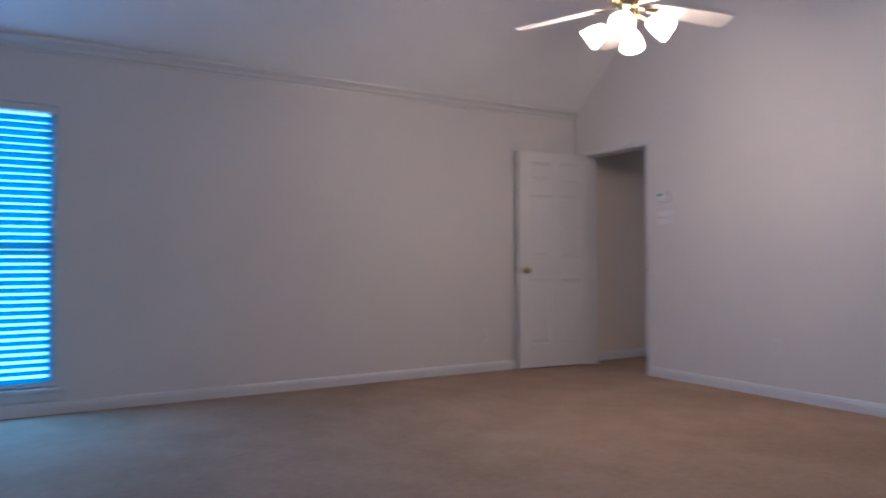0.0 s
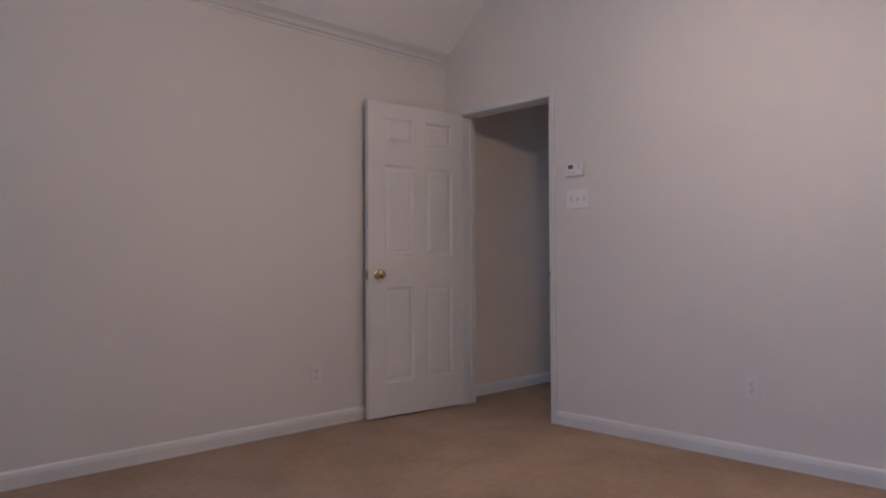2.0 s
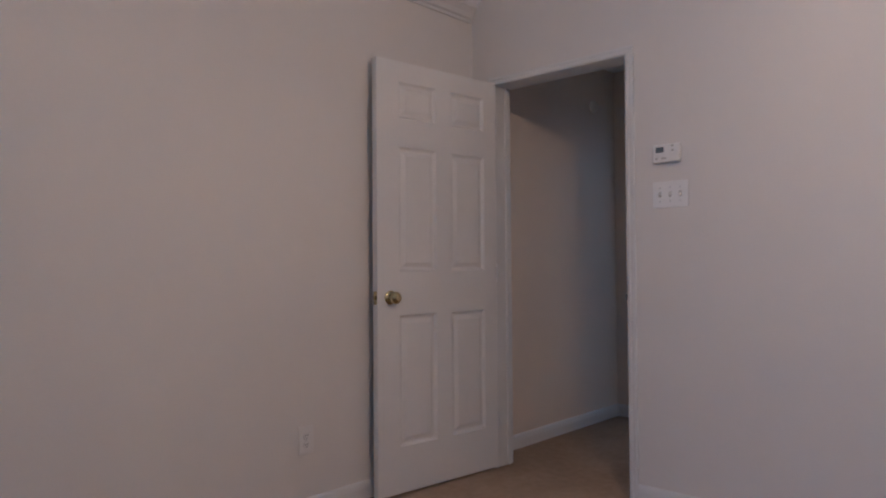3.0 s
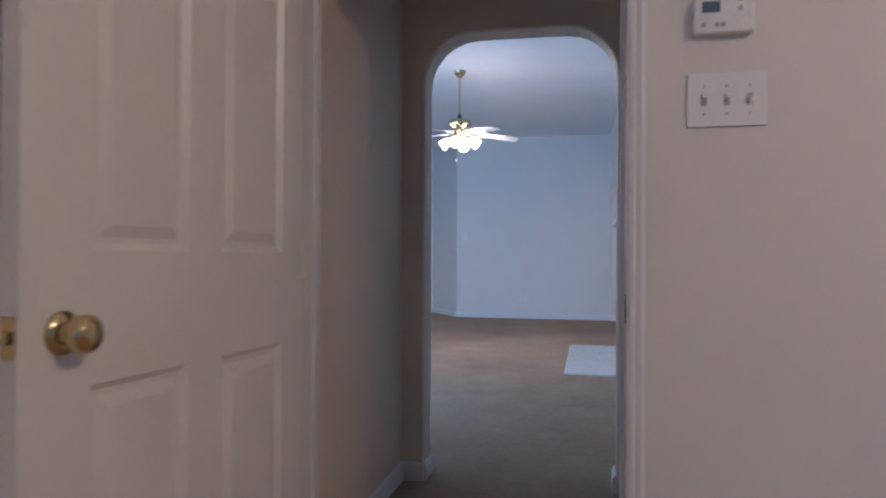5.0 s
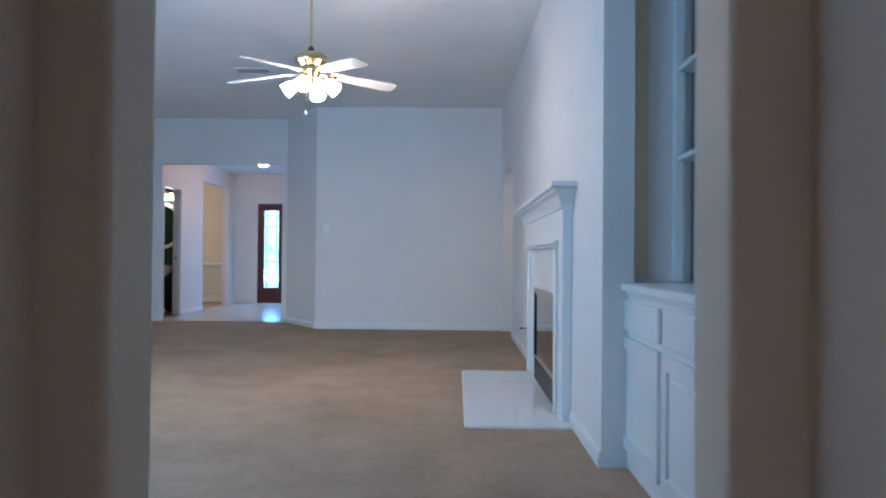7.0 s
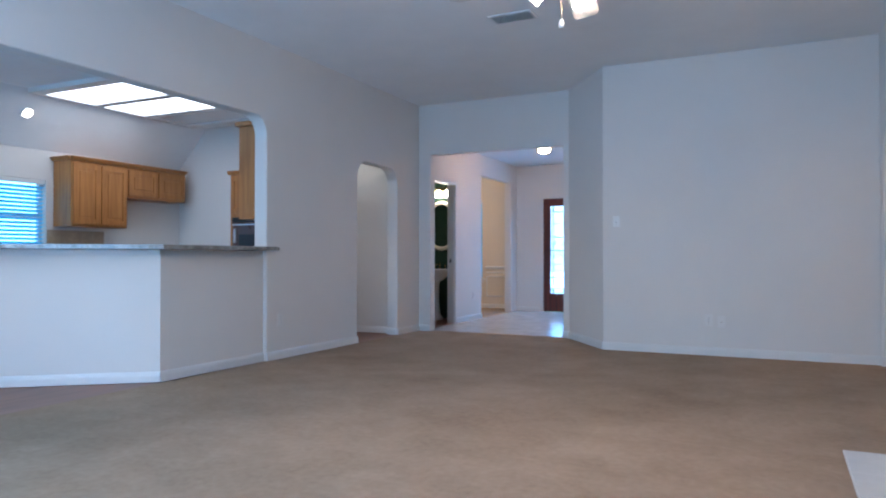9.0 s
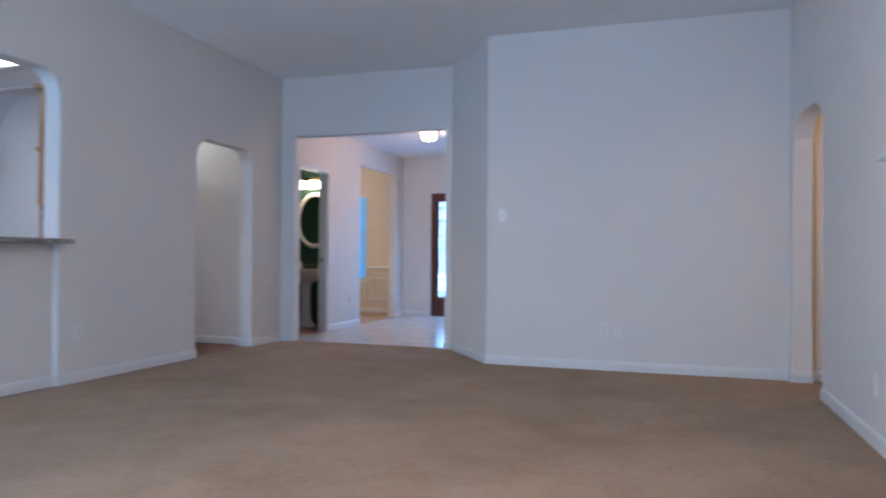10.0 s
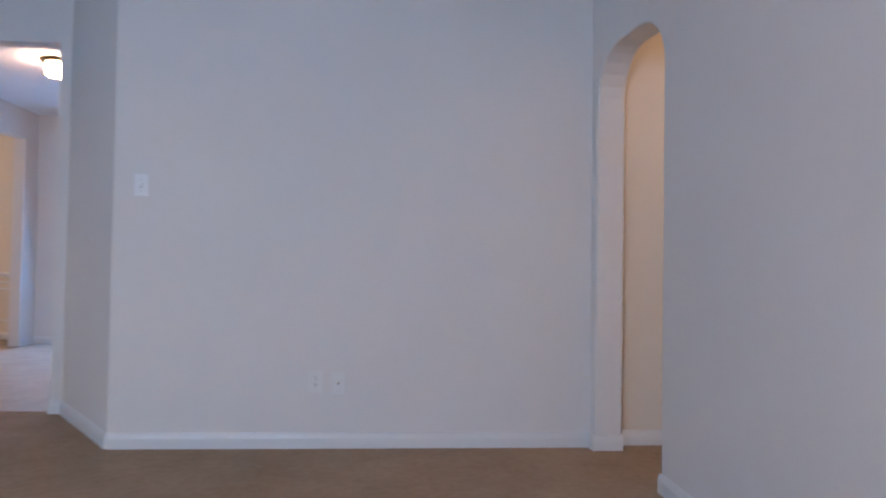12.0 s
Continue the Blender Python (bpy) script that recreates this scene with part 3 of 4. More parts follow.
def plate_on(axis, at, out, u, z, w, h, name, label, category, group="", kind=""):
    """A wall plate; local x runs along the wall, y is up, z stands out of it."""
    if axis == "y":
        m = pose(u, at, z, 90, 0, 0) if out < 0 else pose(u, at, z, 90, 0, 180)
    else:
        m = pose(at, u, z, 90, 0, -90) if out < 0 else pose(at, u, z, 90, 0, 90)
    t = thing(name, label, category, m, group)
    part("cover_plate", boxm(-w / 2, w / 2, -h / 2, h / 2, 0, 0.006, bevel=0.002), PLATE, t)
    return t


def screw(t, x, y):
    bm = bmesh.new()
    tube(bm, 0.0034, 0.003, 0.006, 0.0072, 8, pose(x, y, 0))
    part("screw", bm, STEEL, t)


def outlet(axis, at, out, u, z, label="white duplex outlet on an off-white wall"):
    t = plate_on(axis, at, out, u, z, 0.075, 0.12, "outlet", label, "outlet", "wall outlets")
    for c in t.children:
        c.data.materials[0] = OUTLET
    for s in (-1, 1):
        bm = bmesh.new()
        tube(bm, 0.0165, 0.016, 0.006, 0.009, 20, pose(0, s * 0.0195, 0))
        sock = part("socket", bm, OUTLET, t)
        for x in (-0.006, 0.006):
            part("slot", boxm(x - 0.0012, x + 0.0012, s * 0.0195 - 0.002, s * 0.0195 + 0.007, 0.009, 0.0094), DARKP, sock)
        part("slot", boxm(-0.002, 0.002, s * 0.0195 - 0.011, s * 0.0195 - 0.006, 0.009, 0.0094), DARKP, sock)
    screw(t, 0, 0)
    return t


def switch(axis, at, out, u, z, gangs=1, label="white toggle switch plate on an off-white wall", downs=()):
    w = 0.07 + 0.0465 * (gangs - 1)
    t = plate_on(axis, at, out, u, z, w, 0.115, "light_switch", label, "switch", "light switches")
    for g in range(gangs):
        x = (g - (gangs - 1) / 2) * 0.0465
        part("slot", boxm(x - 0.006, x + 0.006, -0.0125, 0.0125, 0.006, 0.0066), GROUT, t)
        down = g in downs
        bm = boxm(-0.004, 0.004, -0.006, 0.006, 0, 0.016, bevel=0.0015)
        part("toggle", rot(pose(x, 0, 0.004, 28 if down else -28), bm), PLATE, t)
        screw(t, x, 0.03)
        screw(t, x, -0.03)
    return t


switch("y", 0, -1, 1.140, 1.381, 3, "white triple toggle switch plate below the thermostat", downs=(2,))
outlet("y", 0, -1, 2.165, 0.37)
outlet("x", 0, 1, -1.12, 0.33)
switch("y", 10.06, -1, -1.19, 1.36, 1)
outlet("y", 10.06, -1, -0.275, 0.35)
jack = plate_on("y", 10.06, -1, -0.155, 0.34, 0.07, 0.115, "cable_outlet", "white cable jack plate beside an outlet", "outlet")
bm = bmesh.new()
tube(bm, 0.005, 0.005, 0.006, 0.016, 10)
jack.children[0].data.materials[0] = OUTLET
part("jack", bm, BRASS, jack)
screw(jack, 0, 0.042)
screw(jack, 0, -0.042)
outlet("x", 1.29, -1, 7.98, 0.32)
outlet("x", -4.0, 1, 8.02, 0.375)
outlet("x", -3.985, 1, 12.75, 0.38)

th = thing("thermostat", "white plastic thermostat with a small grey screen", "thermostat", pose(1.131, 0, 1.560, 90, 0, 0))
part("body", boxm(-0.062, 0.062, -0.040, 0.040, 0, 0.026, bevel=0.006), PLATE, th)
part("screen", boxm(-0.045, -0.008, 0.004, 0.028, 0.026, 0.0268), mat("grey_lcd", (0.13, 0.16, 0.19), 0.2), th, "grey display")
for x, y in ((0.032, 0.03), (0.032, 0.010), (-0.042, -0.022), (-0.014, -0.022), (-0.002, -0.022)):
    bm = bmesh.new()
    tube(bm, 0.0055, 0.005, 0.026, 0.0285, 12, pose(x, y, 0))
    part("button", bm, GROUT, th)

chime = thing("smoke_detector", "small round beige detector high on the passage wall", "detector", pose(0, 1.27, 2.15, 0, 90, 0))
part("base", lathe(bmesh.new(), [(0, 0), (0.042, 0), (0.042, 0.012), (0, 0.012)], 24), CREAMF, chime, smooth=True)
part("dome", lathe(bmesh.new(), [(0.035, 0.012), (0.033, 0.024), (0.02, 0.034), (0, 0.036)][::-1], 24), CREAMF, chime, smooth=True)


# ---- windows with blinds ----
def blind_window(name, axis, at, out, u0, u1, z0, z1, label, tilt=28, pitch=0.046, sill=True, muntins=()):
    """at: the inner wall face; out: the sign of the way outdoors."""
    w = thing(name, label, "window", kind="structure")

    def bx(ua, ub, d0, d1, za, zb, bevel=0.0):
        da, db = sorted((at + out * d0, at + out * d1))
        return boxm(da, db, ua, ub, za, zb, bevel=bevel) if axis == "x" else boxm(ua, ub, da, db, za, zb, bevel=bevel)

    fr = part("window_frame", bx(u0, u0 + 0.045, 0.08, 0.118, z0, z1), TRIM, w)
    part("frame_side", bx(u1 - 0.045, u1, 0.08, 0.118, z0, z1), TRIM, fr)
    part("frame_head", bx(u0 + 0.045, u1 - 0.045, 0.08, 0.118, z1 - 0.045, z1), TRIM, fr)
    part("frame_foot", bx(u0 + 0.045, u1 - 0.045, 0.08, 0.118, z0, z0 + 0.045), TRIM, fr)
    zm = (z0 + z1) / 2 + 0.0
    part("meeting_rail", bx(u0 + 0.045, u1 - 0.045, 0.085, 0.115, zm - 0.025, zm + 0.025), TRIM, fr)
    pane = part("pane", bx(u0 + 0.04, u1 - 0.04, 0.098, 0.104, z0 + 0.04, z1 - 0.04), GLASS, w)
    pane.visible_shadow = False
    if sill:
        part("window_sill", bx(u0 - 0.05, u1 + 0.05, -0.035, 0.08, z0 - 0.025, z0, 0.004), TRIM, w)
        part("apron", bx(u0 - 0.02, u1 + 0.02, -0.014, 0.0, z0 - 0.085, z0 - 0.025, 0.004), TRIM, w)
    bl = thing("window_blind", "white horizontal slat blind, lowered with slats half open", "blind", group="window blinds")
    part("head_rail", bx(u0 + 0.008, u1 - 0.008, 0.005, 0.055, z1 - 0.05, z1 - 0.002, 0.003), TRIM, bl)
    part("bottom_rail", bx(u0 + 0.012, u1 - 0.012, 0.012, 0.05, z0 + 0.004, z0 + 0.022, 0.003), TRIM, bl)
    n = round((z1 - z0 - 0.095) / pitch)
    pitch = (z1 - z0 - 0.095) / n
    half = min(0.026, pitch * 0.6)
    c, s = half * math.cos(radians(tilt)), half * math.sin(radians(tilt))
    me = None
    for i in range(n):
        z = z0 + 0.05 + i * pitch
        if me is None:
            bm = bmesh.new()
            ring = []
            for u in (u0 + 0.012, u1 - 0.012):
                pts = [(-c, s), (0, 0.0035), (c, -s), (c, -s - 0.0025), (0, 0.001), (-c, s - 0.0025)]
                ring.append([bm.verts.new(((at + out * (0.031 + d), u, q) if axis == "x" else (u, at + out * (0.031 + d), q))) for d, q in pts])
            for k in range(6):
                bm.faces.new((ring[0][k], ring[0][(k + 1) % 6], ring[1][(k + 1) % 6], ring[1][k]))
            bm.faces.new(ring[0])
            bm.faces.new(ring[1])
            me = mesh("slat", bm, SLAT)
        ob = new("slat", me)
        ob.location = (0, 0, z)
        ob.parent = bl
    for u in (u0 + 0.18, u1 - 0.18):
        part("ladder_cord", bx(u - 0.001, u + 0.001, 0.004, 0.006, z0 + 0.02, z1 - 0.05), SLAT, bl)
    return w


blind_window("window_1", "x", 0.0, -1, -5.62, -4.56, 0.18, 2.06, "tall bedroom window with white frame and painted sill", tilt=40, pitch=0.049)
blind_window("window_2", "y", 15.2, 1, -5.75, -4.85, 0.57, 2.09, "dining room window with white frame", sill=True)
blind_window("window_3", "x", -7.25, -1, 6.6, 7.86, 1.05, 1.87, "kitchen window with white frame", sill=False)


def plain_window(name, u0, u1, y, out, z0, z1, lights):
    w = thing(name, "wide clear window with white mullions", "window", kind="structure")
    d0, d1 = sorted((y + out * 0.05, y + out * 0.1))
    for k in range(lights + 1):
        x = u0 + (u1 - u0) * k / lights
        part("mullion", boxm(max(u0, x - 0.03), min(u1, x + 0.03), d0, d1, z0, z1), TRIM, w)
    for z in (z0, (z0 + z1) / 2 - 0.02, z1 - 0.04):
        part("rail", boxm(u0, u1, d0 + 0.004, d1 - 0.004, z, z + 0.04), TRIM, w)


plain_window("window_4", -3.75, -1.55, 1.715, -1, 0.5, 2.4, 3)
plain_window("window_5", -7.0, -4.6, 3.0, -1, 0.6, 2.3, 2)


# ---- ceiling fans ----
def ceiling_fan(x, y, zb, first, shade, bulb, label, canopy_z, turn, lift=0.0, size=1.0):
    """zb: the height of the blades; first: the heading of one blade, in degrees; lift: how far the blade hub stands above it."""
    f = thing("ceiling_fan", label, "ceiling fan", pose(x, y, 0), group="ceiling fans")
    part("canopy", lathe(bmesh.new(), [(0, canopy_z - 0.075), (0.022, canopy_z - 0.07), (0.05, canopy_z - 0.045), (0.066, canopy_z - 0.012), (0.068, canopy_z), (0, canopy_z)], 28), BRASS, f, "polished brass canopy", True)
    part("downrod", lathe(bmesh.new(), [(0, zb + 0.12), (0.009, zb + 0.12), (0.009, canopy_z - 0.06), (0, canopy_z - 0.06)], 14), BRASS, f, "brass downrod", True)
    part("coupling", lathe(bmesh.new(), [(0, zb + 0.10), (0.024, zb + 0.10), (0.022, zb + 0.135), (0.015, zb + 0.15), (0, zb + 0.15)], 16), BLACK, f, "black coupling", True)
    part("motor_housing", lathe(bmesh.new(), [(0, zb + 0.0), (0.075, zb + 0.0), (0.088, zb + 0.012), (0.116, zb + 0.03), (0.122, zb + 0.048), (0.118, zb + 0.07), (0.095, zb + 0.092), (0.05, zb + 0.104), (0, zb + 0.11)], 36), BRASS, f, "polished brass motor housing", True)
    part("switch_housing", lathe(bmesh.new(), [(0, zb - 0.15), (0.03, zb - 0.148), (0.05, zb - 0.12), (0.055, zb - 0.07), (0.075, zb - 0.04), (0.07, zb - 0.004), (0, zb - 0.004)], 28), BRASS, f, "polished brass light fitting", True)
    out = [(0.145, 0.044), (0.27, 0.058), (0.45, 0.066), (0.60, 0.070), (0.645, 0.062), (0.66, 0.045)]
    for k in range(5):
        m = pose(0, 0, zb - 0.045 + lift, 0, 0, first + 72 * k) @ pose(0, 0, 0, -11, 4.5, 0)
        bm = bmesh.new()
        loop = [(r, -h) for r, h in out] + [(r, h) for r, h in out[::-1]]
        lo = [bm.verts.new((a, b, 0)) for a, b in loop]
        hi = [bm.verts.new((a, b, 0.006)) for a, b in loop]
        for i in range(len(loop)):
            bm.faces.new((lo[i], lo[(i + 1) % len(loop)], hi[(i + 1) % len(loop)], hi[i]))
        bm.faces.new(lo)
        bm.faces.new(hi)
        bl = part("blade", rot(m, bm), BLADE, f, "white wooden fan blade")
        bm = bmesh.new()
        box(bm, 0.07, 0.17, -0.014, 0.014, -0.010, -0.001, bevel=0.003)
        box(bm, 0.145, 0.20, -0.026, 0.026, -0.006, -0.001, bevel=0.002)
        part("blade_iron", rot(m, bm), BRASS, bl, "ornate brass blade bracket")
    for k in range(4):
        m = pose(0, 0, zb - 0.10, 0, 0, first + turn + 90 * k) @ pose(0.075 * size, 0, 0, 0, 124, 0)
        bm = bmesh.new()
        tube(bm, 0.011, 0.011, -0.05, 0.05, 12, m)
        arm = part("lamp_arm", bm, BRASS, f, "brass lamp arm")
        prof = [(0.0, 0.042), (0.024, 0.042), (0.030, 0.056), (0.042, 0.082), (0.049, 0.110), (0.051, 0.130), (0.057, 0.146), (0.054, 0.147), (0.047, 0.132), (0.0, 0.131)]
        grow = Matrix.Scale(size, 4)
        part("shade", lathe(bmesh.new(), prof, 24, m @ grow), shade, arm, "frosted bell-shaped glass shade, lit", True)
        part("bulb", lathe(bmesh.new(), [(0.0, 0.132), (0.044, 0.132), (0.041, 0.139), (0.027, 0.144), (0.0, 0.146)], 20, m @ grow), bulb, arm, "glowing round bulb end", True)
    if shade is SHADE:
        return f  # no pull chain hangs from the bedroom fan
    bm = bmesh.new()
    tube(bm, 0.0012, 0.0012, zb - 0.33, zb - 0.14, 6, pose(-0.028, -0.035, 0))
    ch = part("pull_chain", bm, BRASS, f)
    part("fob", lathe(bmesh.new(), [(0, zb - 0.375), (0.010, zb - 0.37), (0.013, zb - 0.35), (0.007, zb - 0.33), (0, zb - 0.328)], 12, pose(-0.028, -0.035, 0)), BLADE, ch, smooth=True)
    return f


ceiling_fan(-0.505, 5.757, 2.405, 97, SHADE2, BULB2, "brass and white five-blade ceiling fan with lit lamps", H, -12)
ceiling_fan(2.44, -1.76, 2.49, 144, SHADE, BULB, "brass and white bedroom ceiling fan with lit lamps", 3.46, -17, 0.03, 1.15)

vent = thing("ceiling_vent", "white metal air vent in the living room ceiling", "vent", pose(-1.66, 8.16, H))
part("frame", boxm(-0.19, 0.19, -0.10, 0.10, -0.012, 0, bevel=0.003), TRIM, vent)
for k in range(7):
    part("slat", rot(pose(0, -0.075 + 0.025 * k, -0.014, 35), boxm(-0.165, 0.165, -0.009, 0.009, -0.001, 0.001)), BLADE, vent)
part("duct", boxm(-0.165, 0.165, -0.08, 0.08, -0.0135, -0.0125), DARKP, vent)

# ---- fireplace ----
X = 1.29
fp = thing("fireplace", "white painted fireplace surround with moulded mantel and glass doors", "fireplace")
for a, b in ((4.80, 5.03), (6.62, 6.85)):
    leg = part("pilaster", boxm(X - 0.06, X - 0.001, a, b, 0.012, 1.10, bevel=0.004), TRIM, fp)
    inner = b - 0.055 if a < 5 else a
    part("side_moulding", boxm(X - 0.082, X - 0.06, inner, inner + 0.055, 0.012, 1.055, bevel=0.01), TRIM, leg)
part("frieze", boxm(X - 0.06, X - 0.001, 4.80, 7.06, 1.10, 1.30, bevel=0.004), TRIM, fp)
INNER = [(0, 0), (0.05, 0.0), (0.07, 0.012), (0.072, 0.022), (0.09, 0.032), (0.09, 0.05), (0, 0.05)]
part("inner_moulding", sweep(INNER, (X, 4.95, 1.055), (X, 6.70, 1.055), (-1, 0, 0)), TRIM, fp)
MANT = [(0, 1.265), (0.070, 1.265), (0.076, 1.280), (0.086, 1.284), (0.088, 1.300), (0.10, 1.33), (0.122, 1.358), (0.15, 1.376), (0.158, 1.378), (0.160, 1.392), (0.182, 1.395), (0.19, 1.402), (0.19, 1.428), (0, 1.428)]
bm = bmesh.new()
rings = []
for (p, z) in MANT:
    e = max(0, p - 0.075) * 1.55
    z += 0.012
    rings.append([bm.verts.new(c) for c in ((X - 0.001, 4.81 - e, z), (X - p * 0.78 - 0.001, 4.81 - e, z), (X - p * 0.78 - 0.001, 7.19 + e, z), (X - 0.001, 7.19 + e, z))])
for a, b in zip(rings, rings[1:]):
    for i in range(3):
        bm.faces.new((a[i], a[i + 1], b[i + 1], b[i]))
bm.faces.new(rings[0])
bm.faces.new(rings[-2])
part("mantel_shelf", bm, TRIM, fp, "stepped crown-moulded mantel shelf")
part("facing", slab(outline(5.03, 6.62, 0.012, 1.10), [outline(5.06, 6.36, 0.03, 0.75)], lambda u, z, d: (X - d, u, z), 0.025), HEARTH, fp, "pale tile facing round the firebox")
for y in (5.42, 5.83, 6.24):
    part("joint", boxm(X - 0.0258, X - 0.024, y - 0.002, y + 0.002, 0.76, 1.09), GROUT, fp)
fb = part("firebox", boxm(X + 0.45, X + 0.47, 4.95, 6.45, 0.0, 0.85), FIREBRICK, fp, "sooty firebrick back")
part("firebox_side", boxm(X + 0.12, X + 0.45, 4.97, 5.0, 0.0, 0.82), FIREBRICK, fb)
part("firebox_side", boxm(X + 0.12, X + 0.45, 6.40, 6.43, 0.0, 0.82), FIREBRICK, fb)
part("firebox_top", boxm(X + 0.12, X + 0.45, 4.97, 6.43, 0.80, 0.82), FIREBRICK, fb)
part("firebox_floor", boxm(X + 0.0, X + 0.45, 5.02, 6.38, 0.012, 0.028), FIREBRICK, fb)
df = part("door_frame", boxm(X - 0.055, X - 0.027, 5.05, 5.075, 0.20, 0.745), BLACK, fp, "black metal fire door frame")
part("frame_side", boxm(X - 0.055, X - 0.027, 6.345, 6.37, 0.20, 0.745), BLACK, df)
part("top_bar", boxm(X - 0.060, X - 0.027, 5.05, 6.37, 0.715, 0.75, bevel=0.004), BRASS, df, "brass top bar")
part("bottom_bar", boxm(X - 0.058, X - 0.027, 5.05, 6.37, 0.185, 0.205, bevel=0.003), BRASS, df, "brass bottom bar")
part("air_grille", boxm(X - 0.052, X - 0.027, 5.05, 6.37, 0.012, 0.185, bevel=0.003), BLACK, df, "black lower grille")
for k in range(5):
    part("louvre", boxm(X - 0.056, X - 0.051, 5.08, 6.34, 0.035 + k * 0.028, 0.045 + k * 0.028), BLACK, df)
gp = part("glass_panel", boxm(X - 0.044, X - 0.040, 5.085, 6.335, 0.205, 0.715), FIREGLASS, df, "dark tinted glass door that mirrors the room")
for a in (5.075, 6.335):
    part("stile", boxm(X - 0.050, X - 0.034, a, a + 0.010, 0.205, 0.715), BLACK, gp)
part("gold_bead", boxm(X - 0.0475, X - 0.0445, 5.086, 6.334, 0.690, 0.714, bevel=0.001), BRASS, gp, "brass bead")

hearth = thing("hearth", "glossy white tiled hearth set flush with the carpet", "hearth", kind="structure")
part("bed", boxm(0.648, X - 0.001, 4.66, 6.655, -0.02, 0.0108), HGROUT, hearth)
hw, hl_ = (X - 0.65) / 2, 1.99 / 5
me = mesh("tile", boxm(0.0006, hw - 0.0006, 0.0006, hl_ - 0.0006, 0.0, 0.006, bevel=0.0005), HEARTH)
for i in range(2):
    for j in range(5):
        ob = new("tile", me)
        ob.location = (0.65 + i * hw, 4.662 + j * hl_, 0.006)
        ob.parent = hearth
key = thing("gas_key", "black metal gas valve key on the wall by the fireplace", "gas key", pose(X, 7.10, 0.335, 0, -90, 0))
part("flange", lathe(bmesh.new(), [(0, 0), (0.022, 0), (0.020, 0.006), (0, 0.007)], 20), BLACK, key, smooth=True)
part("stem", lathe(bmesh.new(), [(0, 0.006), (0.005, 0.006), (0.005, 0.10), (0, 0.10)], 10), BLACK, key, smooth=True)
part("handle", boxm(-0.006, 0.006, -0.028, 0.028, 0.095, 0.108, bevel=0.004), BLACK, key)

# ---- built-in bookcase in the niche ----
wall("wall_niche_front", "x", 1.29, 0.085, 1.715, 3.93, H, doors=[(1.88, 3.929, 2.72, 0.28)], label="off-white painted arched front of the bookcase niche")
wall("wall_niche_north", "y", 4.02, 0.1, 1.41, 2.1, H, label="off-white painted niche side wall")
wall("wall_niche_back", "x", 1.98, 0.1, 1.6, 4.12, H, label="off-white painted niche back wall")
CX = 1.415
ctop = thing("cabinet_counter", "white painted wooden countertop over the niche cabinets", "countertop")
part("top", boxm(CX - 0.035, 1.975, 1.72, 4.015, 0.842, 0.878, bevel=0.006), TRIM, ctop)
part("cove", boxm(CX - 0.012, CX, 1.72, 4.01, 0.822, 0.842, bevel=0.004), TRIM, ctop)
for k in range(3):
    b = 4.015 - k * 0.665
    a = b - 0.665
    cab = thing("base_cabinet", "white painted built-in cabinet with drawer and panelled door", "cabinet", group="niche cabinets")
    part("body", boxm(CX, 1.975, a + 0.001, b - 0.001, 0.0, 0.84), TRIM, cab)
    part("drawer_front", boxm(CX - 0.02, CX, a + 0.03, b - 0.03, 0.655, 0.80, bevel=0.006), TRIM, cab)
    dr = part("door", slab(outline(a + 0.03, b - 0.03, 0.10, 0.625), [outline(a + 0.09, b - 0.09, 0.16, 0.565)], lambda u, z, d: (CX - d, u, z), 0.02), TRIM, cab)
    bm = boxm(CX - 0.008, CX - 0.002, a + 0.085, b - 0.085, 0.155, 0.57)
    box(bm, CX - 0.014, CX - 0.006, a + 0.115, b - 0.115, 0.185, 0.54, bevel=0.005)
    part("panel", bm, TRIM, dr)
# Added tan strip: paints the warm shade at the niche wall's edge.
part("edge_strip", boxm(1.41, 1.53, 4.008, 4.0195, 0.905, 2.98), TANSHADE, bpy.data.objects["wall_niche_north"], "tan strip painted as warm shade on the niche wall")
bc = thing("bookcase", "white built-in bookcase with adjustable shelves and metal strips", "bookcase")
part("back", boxm(1.965, 1.978, 1.72, 4.015, 0.88, 2.95), TRIM, bc)
part("side", boxm(1.66, 1.965, 3.995, 4.018, 0.88, 2.95), TRIM, bc)
part("stile", boxm(1.645, 1.688, 3.965, 4.018, 0.88, 2.95, bevel=0.003), TRIM, bc)
for z in (1.48, 1.91, 2.34):
    part("shelf", boxm(1.655, 1.962, 1.75, 3.992, z - 0.012, z + 0.012, bevel=0.003), TRIM, bc)
for x in (1.735, 1.868):
    part("shelf_strip", boxm(x - 0.006, x + 0.006, 3.988, 3.9945, 0.89, 2.94), STRIP, bc, "slotted metal shelf strip")

# ---- kitchen bar ----
bar = thing("half_wall", "off-white half wall under the granite bar", "half wall", kind="structure")
bm = bmesh.new()
quad = [(-4.035, 7.817), (-4.035, 6.60), (-5.35, 5.58), (-5.42, 5.68), (-4.155, 6.66), (-4.155, 7.817)]
f = bm.faces.new([bm.verts.new((x, y, 0)) for x, y in quad])
ext = bmesh.ops.extrude_face_region(bm, geom=[f])
bmesh.ops.translate(bm, verts=[g for g in ext["geom"] if isinstance(g, bmesh.types.BMVert)], vec=(0, 0, 1.04))
part("wall_core", bm, PAINT, bar)
part("cap_moulding", sweep([(0, 0), (0.02, 0), (0.03, 0.03), (0.03, 0.045), (0, 0.045)], (-4.035, 6.60, 0.995), (-5.35, 5.58, 0.995), (0.613, -0.79, 0)), TRIM, bar)
part("baseboard", sweep(BASE, (-4.035, 6.60, 0), (-5.35, 5.58, 0), (0.613, -0.79, 0)), TRIM, bar)
